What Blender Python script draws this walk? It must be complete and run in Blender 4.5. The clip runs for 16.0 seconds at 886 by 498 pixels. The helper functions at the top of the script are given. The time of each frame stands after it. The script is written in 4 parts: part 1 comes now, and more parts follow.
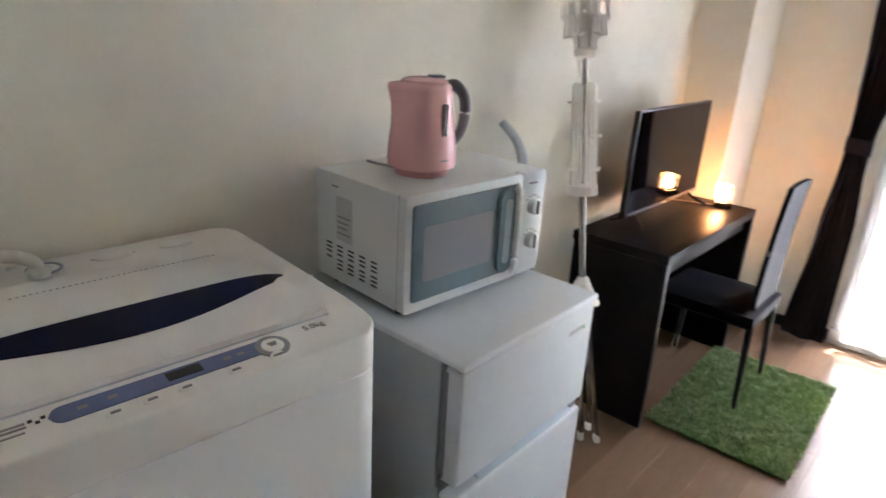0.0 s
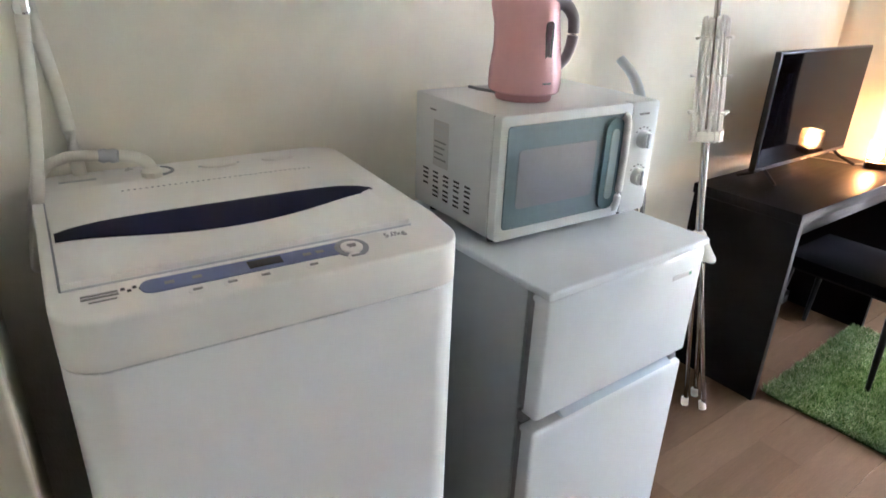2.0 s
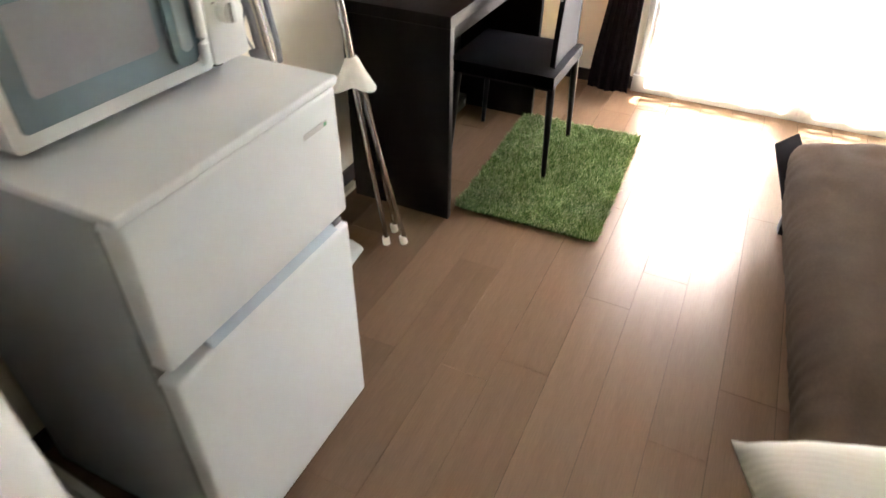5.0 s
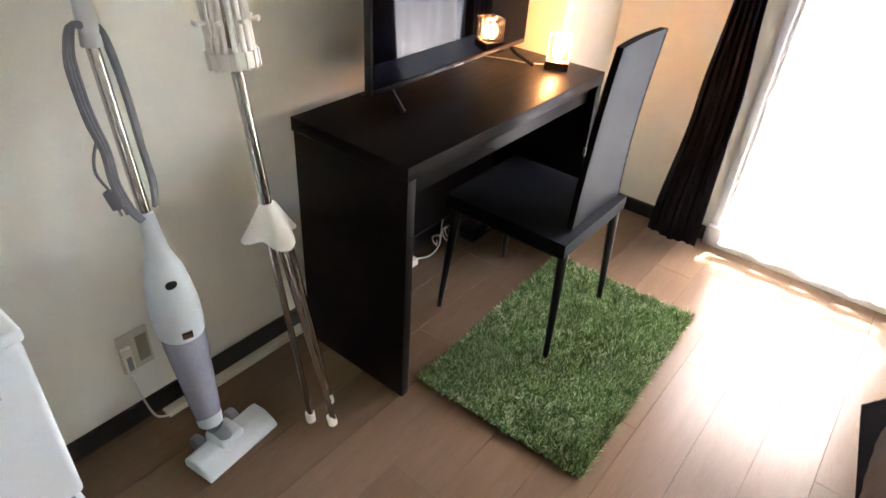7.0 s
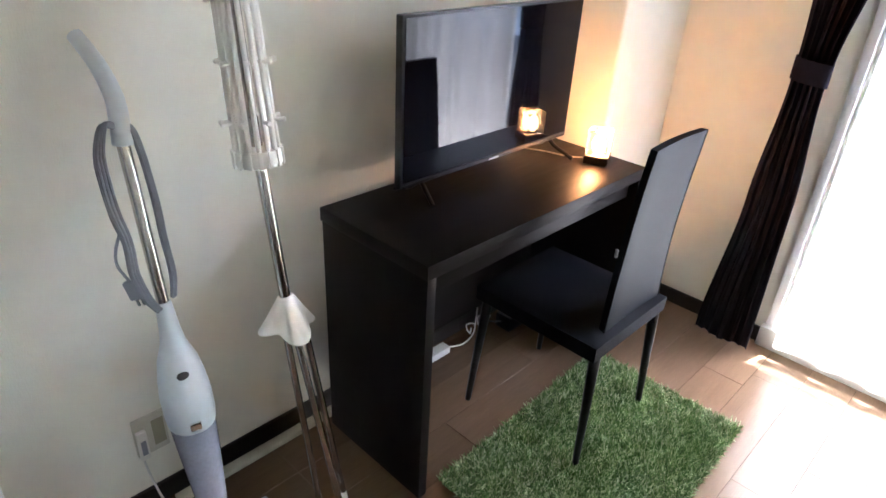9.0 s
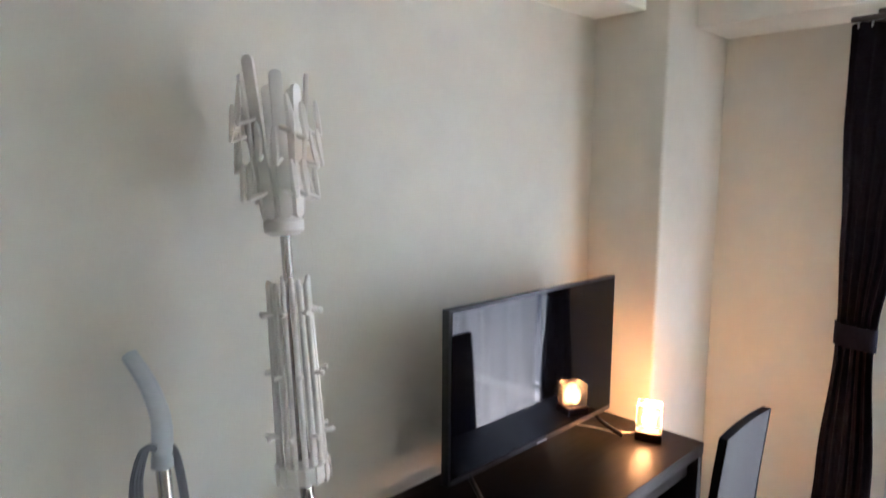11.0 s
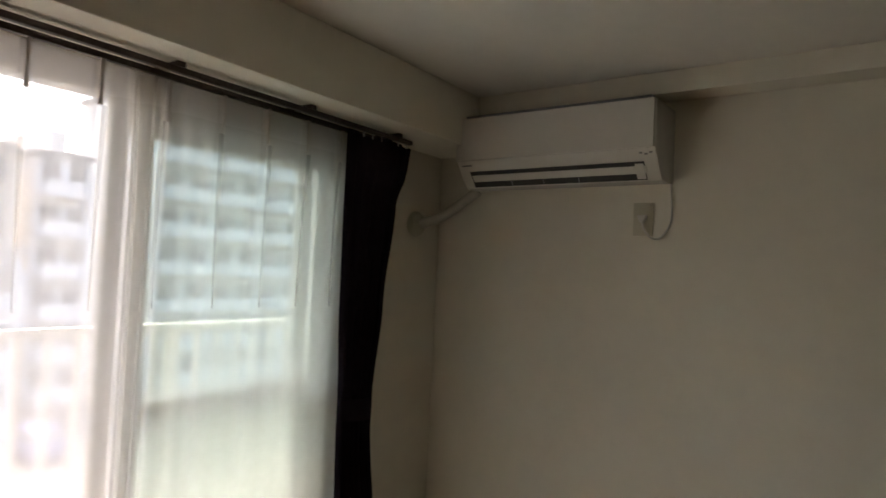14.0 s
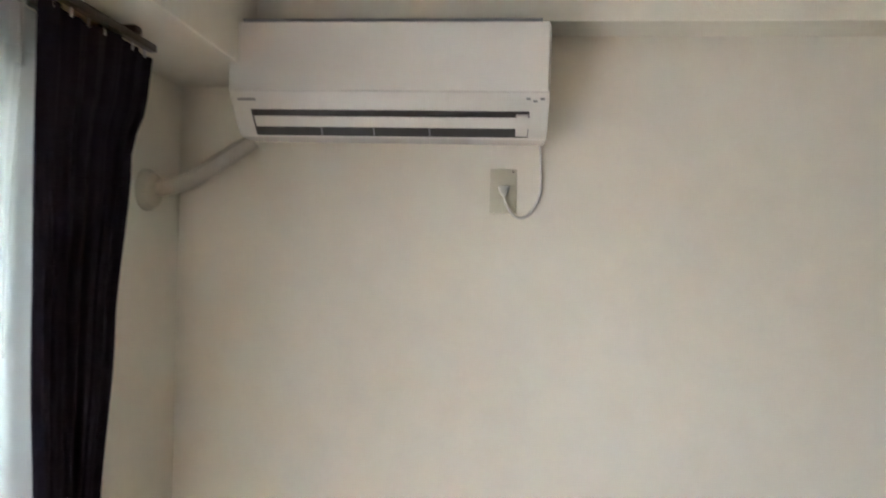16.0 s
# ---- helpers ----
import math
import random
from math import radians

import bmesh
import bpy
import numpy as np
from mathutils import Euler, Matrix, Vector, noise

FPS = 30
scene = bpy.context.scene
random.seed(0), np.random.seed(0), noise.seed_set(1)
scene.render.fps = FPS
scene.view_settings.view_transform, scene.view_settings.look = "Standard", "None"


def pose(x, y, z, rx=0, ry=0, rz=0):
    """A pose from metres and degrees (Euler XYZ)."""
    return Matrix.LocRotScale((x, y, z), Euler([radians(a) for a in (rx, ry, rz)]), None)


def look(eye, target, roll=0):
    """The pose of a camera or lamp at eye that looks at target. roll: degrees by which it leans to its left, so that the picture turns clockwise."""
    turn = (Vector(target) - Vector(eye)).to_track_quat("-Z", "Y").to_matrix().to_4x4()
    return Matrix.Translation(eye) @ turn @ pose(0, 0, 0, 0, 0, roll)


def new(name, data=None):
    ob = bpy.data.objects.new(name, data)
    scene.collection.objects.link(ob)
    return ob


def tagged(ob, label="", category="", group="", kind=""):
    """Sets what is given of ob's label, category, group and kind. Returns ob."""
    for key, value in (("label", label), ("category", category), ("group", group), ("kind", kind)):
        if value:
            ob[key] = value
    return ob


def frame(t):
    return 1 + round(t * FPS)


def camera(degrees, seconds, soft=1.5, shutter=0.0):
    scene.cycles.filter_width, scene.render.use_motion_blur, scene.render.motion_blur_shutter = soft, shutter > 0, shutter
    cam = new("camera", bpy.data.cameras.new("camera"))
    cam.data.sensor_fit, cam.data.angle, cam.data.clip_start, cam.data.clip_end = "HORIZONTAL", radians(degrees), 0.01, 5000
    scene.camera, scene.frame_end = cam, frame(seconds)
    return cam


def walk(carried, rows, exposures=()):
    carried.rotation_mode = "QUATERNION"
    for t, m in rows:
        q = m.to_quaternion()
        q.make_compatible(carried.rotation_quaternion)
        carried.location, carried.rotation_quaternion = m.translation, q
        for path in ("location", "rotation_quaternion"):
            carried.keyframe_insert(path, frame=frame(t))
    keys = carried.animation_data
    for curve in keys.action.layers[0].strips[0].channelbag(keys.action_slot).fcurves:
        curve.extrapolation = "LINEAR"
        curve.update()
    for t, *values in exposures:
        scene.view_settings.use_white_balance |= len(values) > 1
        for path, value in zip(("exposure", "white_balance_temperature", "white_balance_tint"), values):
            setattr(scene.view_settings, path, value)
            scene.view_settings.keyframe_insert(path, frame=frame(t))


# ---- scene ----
cam = camera(70.0, 16.0, soft=1.5, shutter=0.35)
EXPOSURES = [(0, 4.5, 5950, 18), (0.5, 5.05, 5700, 18), (1.5, 5.1, 5750, 17), (3.0, 5.05, 6200, 19), (3.5, 5.15, 6300, 19), (4, 5.2, 6500, 18), (5, 4.95, 6900, 18), (7.5, 4.65, 6100, 17), (8, 4.75, 6000, 16), (10.5, 4.25, 5530, 17), (11, 4.05, 5600, 16), (11.6, 3.15, 5800, 15), (12, 2.1, 5950, 14), (12.5, 1.65, 6900, 14), (13, 1.55, 7500, 17), (14, 1.75, 7400, 19), (14.5, 2.25, 7550, 22), (15, 2.85, 7500, 23), (15.5, 3.3, 7400, 23), (16, 3.8, 6350, 20)]
PATH = [
    (0, (1.311, -0.827, 1.526), (0.072, 0.581, 0.831), 3.1),
    (0.5, (1.305, -0.772, 1.502), (-0.149, 0.421, 0.821), 3.5),
    (1, (1.301, -0.772, 1.488), (-0.196, 0.35, 0.78), 3.0),
    (1.5, (1.322, -0.782, 1.466), (-0.167, 0.325, 0.719), 2.6),
    (2, (1.351, -0.782, 1.434), (-0.105, 0.326, 0.628), 2.2),
    (2.5, (1.382, -0.789, 1.397), (-0.032, 0.308, 0.503), 1.6),
    (3, (1.419, -0.795, 1.363), (0.057, 0.277, 0.365), 1.8),
    (3.5, (1.433, -0.788, 1.337), (0.131, 0.279, 0.258), 1.9),
    (4, (1.435, -0.767, 1.327), (0.231, 0.343, 0.18), 0.8),
    (4.5, (1.405, -0.646, 1.319), (0.438, 0.635, 0.125), -0.8),
    (4.6, (1.391, -0.612, 1.317), (0.487, 0.713, 0.123), -0.6),
    (5, (1.303, -0.407, 1.364), (0.636, 1.018, 0.13), 0.7),
    (7.5, (1.344, 0.443, 1.402), (0.272, 1.726, 0.304), 4.3),
    (8, (1.35, 0.464, 1.406), (0.22, 1.728, 0.346), 3.8),
    (8.2, (1.346, 0.468, 1.404), (0.196, 1.735, 0.369), 3.6),
    (10.3, (1.351, 0.499, 1.525), (-0.006, 1.822, 0.888), 2.3),
    (10.5, (1.326, 0.496, 1.511), (-0.062, 1.836, 0.986), 1.7),
    (11, (1.226, 0.487, 1.538), (-0.182, 1.885, 1.288), 0.4),
    (11.5, (1.07, 0.528, 1.568), (0.0, 2.218, 1.535), -0.2),
    (12, (0.861, 0.666, 1.512), (0.528, 2.636, 1.594), 2.9),
    (12.5, (0.754, 0.867, 1.438), (1.139, 2.823, 1.597), 2.0),
    (13, (0.719, 1.082, 1.474), (1.756, 2.787, 1.615), 1.3),
    (13.5, (0.737, 1.155, 1.508), (2.175, 2.542, 1.602), 2.2),
    (14, (0.779, 1.252, 1.509), (2.415, 2.399, 1.585), 2.7),
    (14.5, (0.913, 1.403, 1.561), (2.655, 2.384, 1.615), 3.5),
    (15, (1.065, 1.595, 1.532), (2.903, 2.365, 1.703), 3.3),
    (15.5, (1.206, 1.781, 1.527), (3.118, 2.327, 1.742), 2.4),
    (16, (1.322, 1.979, 1.58), (3.316, 2.129, 1.574), 1.4),
]
walk(cam, [(t, look(eye, target, roll)) for t, eye, target, roll in PATH], exposures=EXPOSURES)

# ---- sky and sun ----
world = bpy.data.worlds.new("world")
scene.world = world
world.use_nodes = True
wn = world.node_tree
sky = wn.nodes.new("ShaderNodeTexSky")
sky.sky_type = "NISHITA"
sky.sun_disc = False
sky.sun_elevation = radians(54.6)
sky.sun_rotation = radians(12)
sky.air_density, sky.dust_density = 1.0, 4.0
wn.links.new(sky.outputs[0], wn.nodes["Background"].inputs[0])
wn.nodes["Background"].inputs[1].default_value = 0.29
sun = new("sun", bpy.data.lights.new("sun", "SUN"))
sun.data.energy, sun.data.angle, sun.data.color = 3.0, radians(0.5), (1, .95, .88)
sun.matrix_world = look((2.1, 5.2, 3.64), (1.5, 2.9, 0.3))

# ---- materials ----


def mat(name, rgb, rough=0.5, metal=0.0, vary=0.0, scale=8.0, bump=0.0, bscale=200.0, spec=0.5, rvary=0.0, stretch=(1, 1, 1), per_object=0.0, coat=0.0, sheen=0.0):
    """A plain surface: base colour with two scales of variation, fine relief, gloss that wanders a little."""
    m = bpy.data.materials.new(name)
    m.use_nodes = True
    nt = m.node_tree
    b = nt.nodes["Principled BSDF"]
    b.inputs["Base Color"].default_value = (*rgb, 1)
    b.inputs["Roughness"].default_value = rough
    b.inputs["Metallic"].default_value = metal
    b.inputs["Specular IOR Level"].default_value = spec
    b.inputs["Coat Weight"].default_value = coat
    b.inputs["Sheen Weight"].default_value = sheen
    tc = nt.nodes.new("ShaderNodeTexCoord")
    mp = nt.nodes.new("ShaderNodeMapping")
    mp.inputs["Scale"].default_value = stretch
    nt.links.new(tc.outputs["Object"], mp.inputs["Vector"])

    def noise_tex(s, detail=4):
        n = nt.nodes.new("ShaderNodeTexNoise")
        n.inputs["Scale"].default_value = s
        n.inputs["Detail"].default_value = detail
        nt.links.new(mp.outputs[0], n.inputs["Vector"])
        return n
    if vary:
        big, small = noise_tex(scale), noise_tex(scale * 9)
        mix = nt.nodes.new("ShaderNodeMath")
        mix.operation = "ADD"
        nt.links.new(big.outputs[0], mix.inputs[0])
        nt.links.new(small.outputs[0], mix.inputs[1])
        last = mix.outputs[0]
        if per_object:
            info = nt.nodes.new("ShaderNodeObjectInfo")
            mul = nt.nodes.new("ShaderNodeMath")
            mul.operation = "MULTIPLY_ADD"
            mul.inputs[1].default_value = per_object
            nt.links.new(info.outputs["Random"], mul.inputs[0])
            nt.links.new(last, mul.inputs[2])
            last = mul.outputs[0]
        rng = nt.nodes.new("ShaderNodeMapRange")
        rng.inputs["From Min"].default_value, rng.inputs["From Max"].default_value = 0.6, 1.4 + per_object
        rng.inputs["To Min"].default_value, rng.inputs["To Max"].default_value = 1 - vary, 1 + vary
        nt.links.new(last, rng.inputs[0])
        sc = nt.nodes.new("ShaderNodeVectorMath")
        sc.operation = "SCALE"
        sc.inputs[0].default_value = rgb
        nt.links.new(rng.outputs[0], sc.inputs["Scale"])
        nt.links.new(sc.outputs[0], b.inputs["Base Color"])
    if rvary:
        n = noise_tex(scale * 2)
        rng = nt.nodes.new("ShaderNodeMapRange")
        rng.inputs["To Min"].default_value, rng.inputs["To Max"].default_value = rough - rvary, rough + rvary
        nt.links.new(n.outputs[0], rng.inputs[0])
        nt.links.new(rng.outputs[0], b.inputs["Roughness"])
    if bump:
        n = noise_tex(bscale, 3)
        bp = nt.nodes.new("ShaderNodeBump")
        bp.inputs["Strength"].default_value = bump
        bp.inputs["Distance"].default_value = 0.002
        nt.links.new(n.outputs[0], bp.inputs["Height"])
        nt.links.new(bp.outputs[0], b.inputs["Normal"])
    return m


def wallpaper():
    """Woven vinyl wallpaper: short crossing threads in relief on a warm off-white."""
    m = mat("wallpaper", (.80, .765, .655), .75, vary=.04, scale=1.5, spec=.25)
    nt = m.node_tree
    tc = nt.nodes.new("ShaderNodeTexCoord")
    hs = []
    for s in ((380, 380, 90), (90, 90, 380)):
        mp = nt.nodes.new("ShaderNodeMapping")
        mp.inputs["Scale"].default_value = s
        n = nt.nodes.new("ShaderNodeTexNoise")
        n.inputs["Scale"].default_value = 1
        nt.links.new(tc.outputs["Object"], mp.inputs[0])
        nt.links.new(mp.outputs[0], n.inputs["Vector"])
        hs.append(n)
    add = nt.nodes.new("ShaderNodeMath")
    nt.links.new(hs[0].outputs[0], add.inputs[0])
    nt.links.new(hs[1].outputs[0], add.inputs[1])
    bp = nt.nodes.new("ShaderNodeBump")
    bp.inputs["Strength"].default_value, bp.inputs["Distance"].default_value = .35, .0015
    nt.links.new(add.outputs[0], bp.inputs["Height"])
    nt.links.new(bp.outputs[0], nt.nodes["Principled BSDF"].inputs["Normal"])
    return m


def floor_wood():
    """Printed floor sheet with long grain; each plank has its own tone."""
    m = mat("floor_wood", (.160, .105, .066), .21, vary=.22, scale=2.2, stretch=(14, 1, 1), per_object=.6, spec=.16, bump=.05, bscale=60)
    return m


def glow(name, rgb, strength):
    m = bpy.data.materials.new(name)
    m.use_nodes = True
    b = m.node_tree.nodes["Principled BSDF"]
    b.inputs["Base Color"].default_value = (*rgb, 1)
    b.inputs["Emission Color"].default_value = (*rgb, 1)
    b.inputs["Emission Strength"].default_value = strength
    return m


def clear(name, rgb=(1, 1, 1), rough=0.0, ior=1.45):
    m = bpy.data.materials.new(name)
    m.use_nodes = True
    b = m.node_tree.nodes["Principled BSDF"]
    b.inputs["Base Color"].default_value = (*rgb, 1)
    b.inputs["Roughness"].default_value = rough
    b.inputs["IOR"].default_value = ior
    b.inputs["Transmission Weight"].default_value = 1
    return m


def see_through(name, rgb, open_share, through_share, gloss=0.0, weave=0.0):
    """Thin cloth or pane: a share of light goes straight through, the rest is scattered forwards or back."""
    m = bpy.data.materials.new(name)
    m.use_nodes = True
    nt = m.node_tree
    nt.nodes.remove(nt.nodes["Principled BSDF"])
    out = nt.nodes["Material Output"]
    tr = nt.nodes.new("ShaderNodeBsdfTransparent")
    tl = nt.nodes.new("ShaderNodeBsdfTranslucent")
    df = nt.nodes.new("ShaderNodeBsdfDiffuse")
    for n in (tl, df):
        n.inputs[0].default_value = (*rgb, 1)
    tr.inputs[0].default_value = (*[min(1, c * 1.1) for c in rgb], 1)
    a = nt.nodes.new("ShaderNodeMixShader")
    a.inputs[0].default_value = through_share
    nt.links.new(df.outputs[0], a.inputs[1])
    nt.links.new(tl.outputs[0], a.inputs[2])
    c = nt.nodes.new("ShaderNodeMixShader")
    c.inputs[0].default_value = open_share
    nt.links.new(a.outputs[0], c.inputs[1])
    nt.links.new(tr.outputs[0], c.inputs[2])
    last = c
    if weave:
        tc = nt.nodes.new("ShaderNodeTexCoord")
        n = nt.nodes.new("ShaderNodeTexNoise")
        n.inputs["Scale"].default_value = 30
        nt.links.new(tc.outputs["Object"], n.inputs["Vector"])
        r = nt.nodes.new("ShaderNodeMapRange")
        r.inputs["To Min"].default_value, r.inputs["To Max"].default_value = open_share - weave, open_share + weave
        nt.links.new(n.outputs[0], r.inputs[0])
        nt.links.new(r.outputs[0], c.inputs[0])
    if gloss:
        g = nt.nodes.new("ShaderNodeBsdfGlossy")
        g.inputs["Roughness"].default_value = .02
        fr = nt.nodes.new("ShaderNodeFresnel")
        fr.inputs[0].default_value = 1.3
        d = nt.nodes.new("ShaderNodeMixShader")
        nt.links.new(fr.outputs[0], d.inputs[0])
        nt.links.new(c.outputs[0], d.inputs[1])
        nt.links.new(g.outputs[0], d.inputs[2])
        last = d
    nt.links.new(last.outputs[0], out.inputs[0])
    return m


M_WALL = wallpaper()
M_CEIL = mat("ceiling_paper", (.82, .80, .735), .85, vary=.03, scale=2, bump=.3, bscale=150)
M_FLOOR = floor_wood()
M_GAP = mat("seam_brown", (.085, .055, .04), .7)
M_BASE = mat("baseboard_dark", (.022, .016, .014), .4, vary=.15, scale=6, stretch=(6, 1, 6))
M_ENAMEL = mat("white_enamel", (.76, .76, .755), .3, vary=.01, scale=4, bump=.04, bscale=350)
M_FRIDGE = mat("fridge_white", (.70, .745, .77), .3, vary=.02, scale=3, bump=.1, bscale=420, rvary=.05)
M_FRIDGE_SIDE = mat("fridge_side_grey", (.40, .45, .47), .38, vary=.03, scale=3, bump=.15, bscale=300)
M_CREAM = mat("cream_plastic", (.72, .69, .60), .38, vary=.04, scale=5, rvary=.06)
M_LID = mat("lid_plastic", (.76, .745, .70), .3, vary=.02, scale=5, rvary=.05)
M_NAVY = mat("navy_gloss", (.006, .008, .035), .45, spec=.1, vary=.1, scale=6)
M_PERI = mat("periwinkle_panel", (.12, .15, .30), .35, vary=.06, scale=12)
M_BLACK = mat("black_plastic", (.012, .012, .014), .3, vary=.2, scale=20)
M_GREY = mat("grey_plastic", (.24, .25, .27), .4, vary=.06, scale=12)
M_LGREY = mat("light_grey_plastic", (.50, .52, .53), .4, vary=.05, scale=12)
M_PRINT = mat("grey_print", (.25, .245, .24), .6)
M_MWWHITE = mat("microwave_white", (.68, .70, .69), .32, vary=.02, scale=8, bump=.06, bscale=300)
M_MWGLASS = mat("oven_glass_blue_grey", (.16, .22, .25), .12, vary=.05, scale=6, coat=.6)
M_MWSCREEN = mat("oven_screen_grey", (.25, .26, .28), .2, vary=.04, scale=9, coat=.5)
M_PINK = mat("pink_gloss_plastic", (.84, .45, .45), .22, vary=.03, scale=7, coat=.4)
M_HANDLE = mat("kettle_handle_grey", (.22, .21, .23), .35, vary=.05, scale=15)
M_DESK = mat("espresso_laminate", (.0075, .0055, .005), .38, spec=.11, vary=.3, scale=3, stretch=(9, 1, 9), bump=.12, bscale=90, rvary=.08)
M_PU = mat("black_leatherette", (.005, .006, .009), .6, spec=.08, vary=.15, scale=10, bump=.25, bscale=260)
M_PUBACK = mat("leatherette_back", (.005, .009, .013), .55, vary=.1, scale=8, bump=.12, bscale=260, spec=.08)
M_METAL_B = mat("black_steel", (.012, .012, .013), .35, .3, vary=.1, scale=20)
M_STEEL = mat("polished_steel", (.46, .43, .40), .18, 1.0, vary=.05, scale=30, rvary=.06)
M_CHROME = mat("chrome", (.8, .8, .8), .08, 1.0, vary=.03, scale=20)
M_POLEW = mat("white_stand_plastic", (.90, .87, .80), .4, vary=.04, scale=20)
M_VAC = mat("vacuum_white_plastic", (.58, .62, .64), .3, vary=.03, scale=9)
M_CUP = mat("smoky_dust_cup", (.30, .31, .37), .18, vary=.12, scale=14, coat=.4)
M_CORD = mat("grey_cord", (.19, .20, .215), .5, vary=.1, scale=40)
M_WCORD = mat("white_cord", (.62, .60, .55), .45, vary=.05, scale=40)
M_SCREEN = mat("tv_screen", (.004, .004, .006), .04, spec=.3)
M_PLATE = mat("ivory_plate", (.55, .52, .40), .45, vary=.04, scale=12)
M_AC = mat("air_conditioner_white", (.70, .68, .62), .24, vary=.02, scale=4, rvary=.05)
M_TAPE = mat("pipe_tape_ivory", (.48, .45, .37), .6, vary=.08, scale=30, bump=.3, bscale=90)
M_ALU = mat("white_aluminium", (.60, .60, .57), .4, .1, vary=.04, scale=6)
M_RAIL = mat("curtain_rail_bronze", (.09, .075, .065), .3, .6, vary=.1, scale=12)
M_CURTAIN = mat("blackout_cloth", (.016, .013, .020), .9, vary=.2, scale=30, bump=.4, bscale=420, spec=.08)
M_SHEER = see_through("sheer_voile", (.93, .92, .885), .44, .68, weave=.03)
M_HEM = see_through("sheer_double_hem", (.86, .85, .83), .34, .60, weave=.03)
M_FOLD = see_through("voile_fold", (.92, .91, .88), .58, .62)
M_PLEAT = see_through("pinched_voile", (.62, .60, .57), .05, .45)
M_PANE = see_through("window_glass", (.90, .93, .92), .96, .5, gloss=1)
M_PANE_G = see_through("tinted_wired_glass", (.80, .88, .845), .95, .3, gloss=1)
M_FROST = see_through("frosted_glass", (.80, .88, .83), .22, .90, gloss=1)
M_RUG = mat("green_rug_pile", (.10, .19, .035), .95, vary=.4, scale=25, sheen=.2)
M_RUGBASE = mat("rug_backing", (.05, .09, .025), .95, vary=.2, scale=30)
M_DUVET = mat("brown_duvet_cloth", (.072, .048, .030), .95, vary=.14, scale=14, bump=.5, bscale=380, spec=.15)
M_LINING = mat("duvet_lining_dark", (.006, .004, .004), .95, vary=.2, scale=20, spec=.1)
M_PILLOW = mat("white_pillow_cloth", (.58, .55, .48), .9, vary=.05, scale=18, bump=.4, bscale=320)

def stripes(m, scale, strength):
    """Woven stripes in relief and a faint change of tone."""
    nt = m.node_tree
    tc, wv, bp = nt.nodes.new("ShaderNodeTexCoord"), nt.nodes.new("ShaderNodeTexWave"), nt.nodes.new("ShaderNodeBump")
    wv.bands_direction = "Y"
    wv.inputs["Scale"].default_value = scale
    bp.inputs["Strength"].default_value, bp.inputs["Distance"].default_value = strength, .003
    nt.links.new(tc.outputs["Object"], wv.inputs["Vector"])
    nt.links.new(wv.outputs["Fac"], bp.inputs["Height"])
    nt.links.new(bp.outputs[0], nt.nodes["Principled BSDF"].inputs["Normal"])


stripes(M_PILLOW, 24, .15)
M_SHEET = mat("white_mattress_cloth", (.62, .60, .57), .9, vary=.05, scale=14, bump=.3, bscale=300)
M_LAMPWOOD = mat("lamp_base_wood", (.06, .035, .02), .45, vary=.25, scale=20, stretch=(6, 1, 1))
M_GLOW = glow("warm_bulb", (1.0, .43, .15), 7)
M_ICE = clear("lamp_ice_glass", (1.0, .90, .76), .12)
M_CONC = mat("concrete", (.36, .35, .33), .85, vary=.15, scale=3, bump=.4, bscale=40)
M_BRICKB = mat("brown_facade", (.68, .62, .57), .8, vary=.15, scale=1.2, bump=.3, bscale=12)
M_WHITEB = mat("pale_facade", (.76, .76, .74), .8, vary=.1, scale=1.2, bump=.3, bscale=12)
M_BEIGEB = mat("beige_facade", (.68, .62, .54), .8, vary=.12, scale=1.2, bump=.3, bscale=12)
M_WIN = mat("far_window_glass", (.16, .165, .17), .3, spec=.4, vary=.2, scale=.5)
M_ASPHALT = mat("sunlit_paving", (.13, .13, .127), .9, vary=.2, scale=.6, bump=.4, bscale=30)
M_LEAF = mat("foliage", (.05, .09, .035), .8, vary=.4, scale=3)
M_DOOR = mat("door_panel_cream", (.36, .32, .245), .4, vary=.05, scale=3, stretch=(1, 1, .2))

# ---- mesh tools ----


def thing(name, label, category, at=(0, 0, 0), rz=0, group="", kind=""):
    e = new(name)
    e.matrix_world = pose(*at, 0, 0, rz)
    e.empty_display_size = .05
    return tagged(e, label, category, group, kind)


def part(name, bm, material, parent=None, label="", smooth=True, kind=""):
    me = bpy.data.meshes.new(name)
    bmesh.ops.recalc_face_normals(bm, faces=bm.faces)
    bm.to_mesh(me)
    bm.free()
    me.materials.append(material)
    if smooth:
        for p in me.polygons:
            p.use_smooth = True
        me.set_sharp_from_angle(angle=radians(38))
    ob = new(name, me)
    if parent:
        ob.parent = parent
    return tagged(ob, label, kind=kind)


def box(a, b, bevel=0.0, seg=2, into=None, m=None):
    bm = into or bmesh.new()
    t = Matrix.Translation([(p + q) / 2 for p, q in zip(a, b)]) @ Matrix.Diagonal([abs(q - p) for p, q in zip(a, b)] + [1])
    made = bmesh.ops.create_cube(bm, size=1, matrix=(m or Matrix()) @ t)
    if bevel:
        edges = list({e for v in made["verts"] for e in v.link_edges})
        bmesh.ops.bevel(bm, geom=edges, offset=bevel, segments=seg, profile=.6, affect="EDGES", clamp_overlap=True)
    return bm


def along(a, b):
    """A pose at a whose z axis points to b."""
    a, b = Vector(a), Vector(b)
    return Matrix.Translation(a) @ (b - a).to_track_quat("Z", "Y").to_matrix().to_4x4()


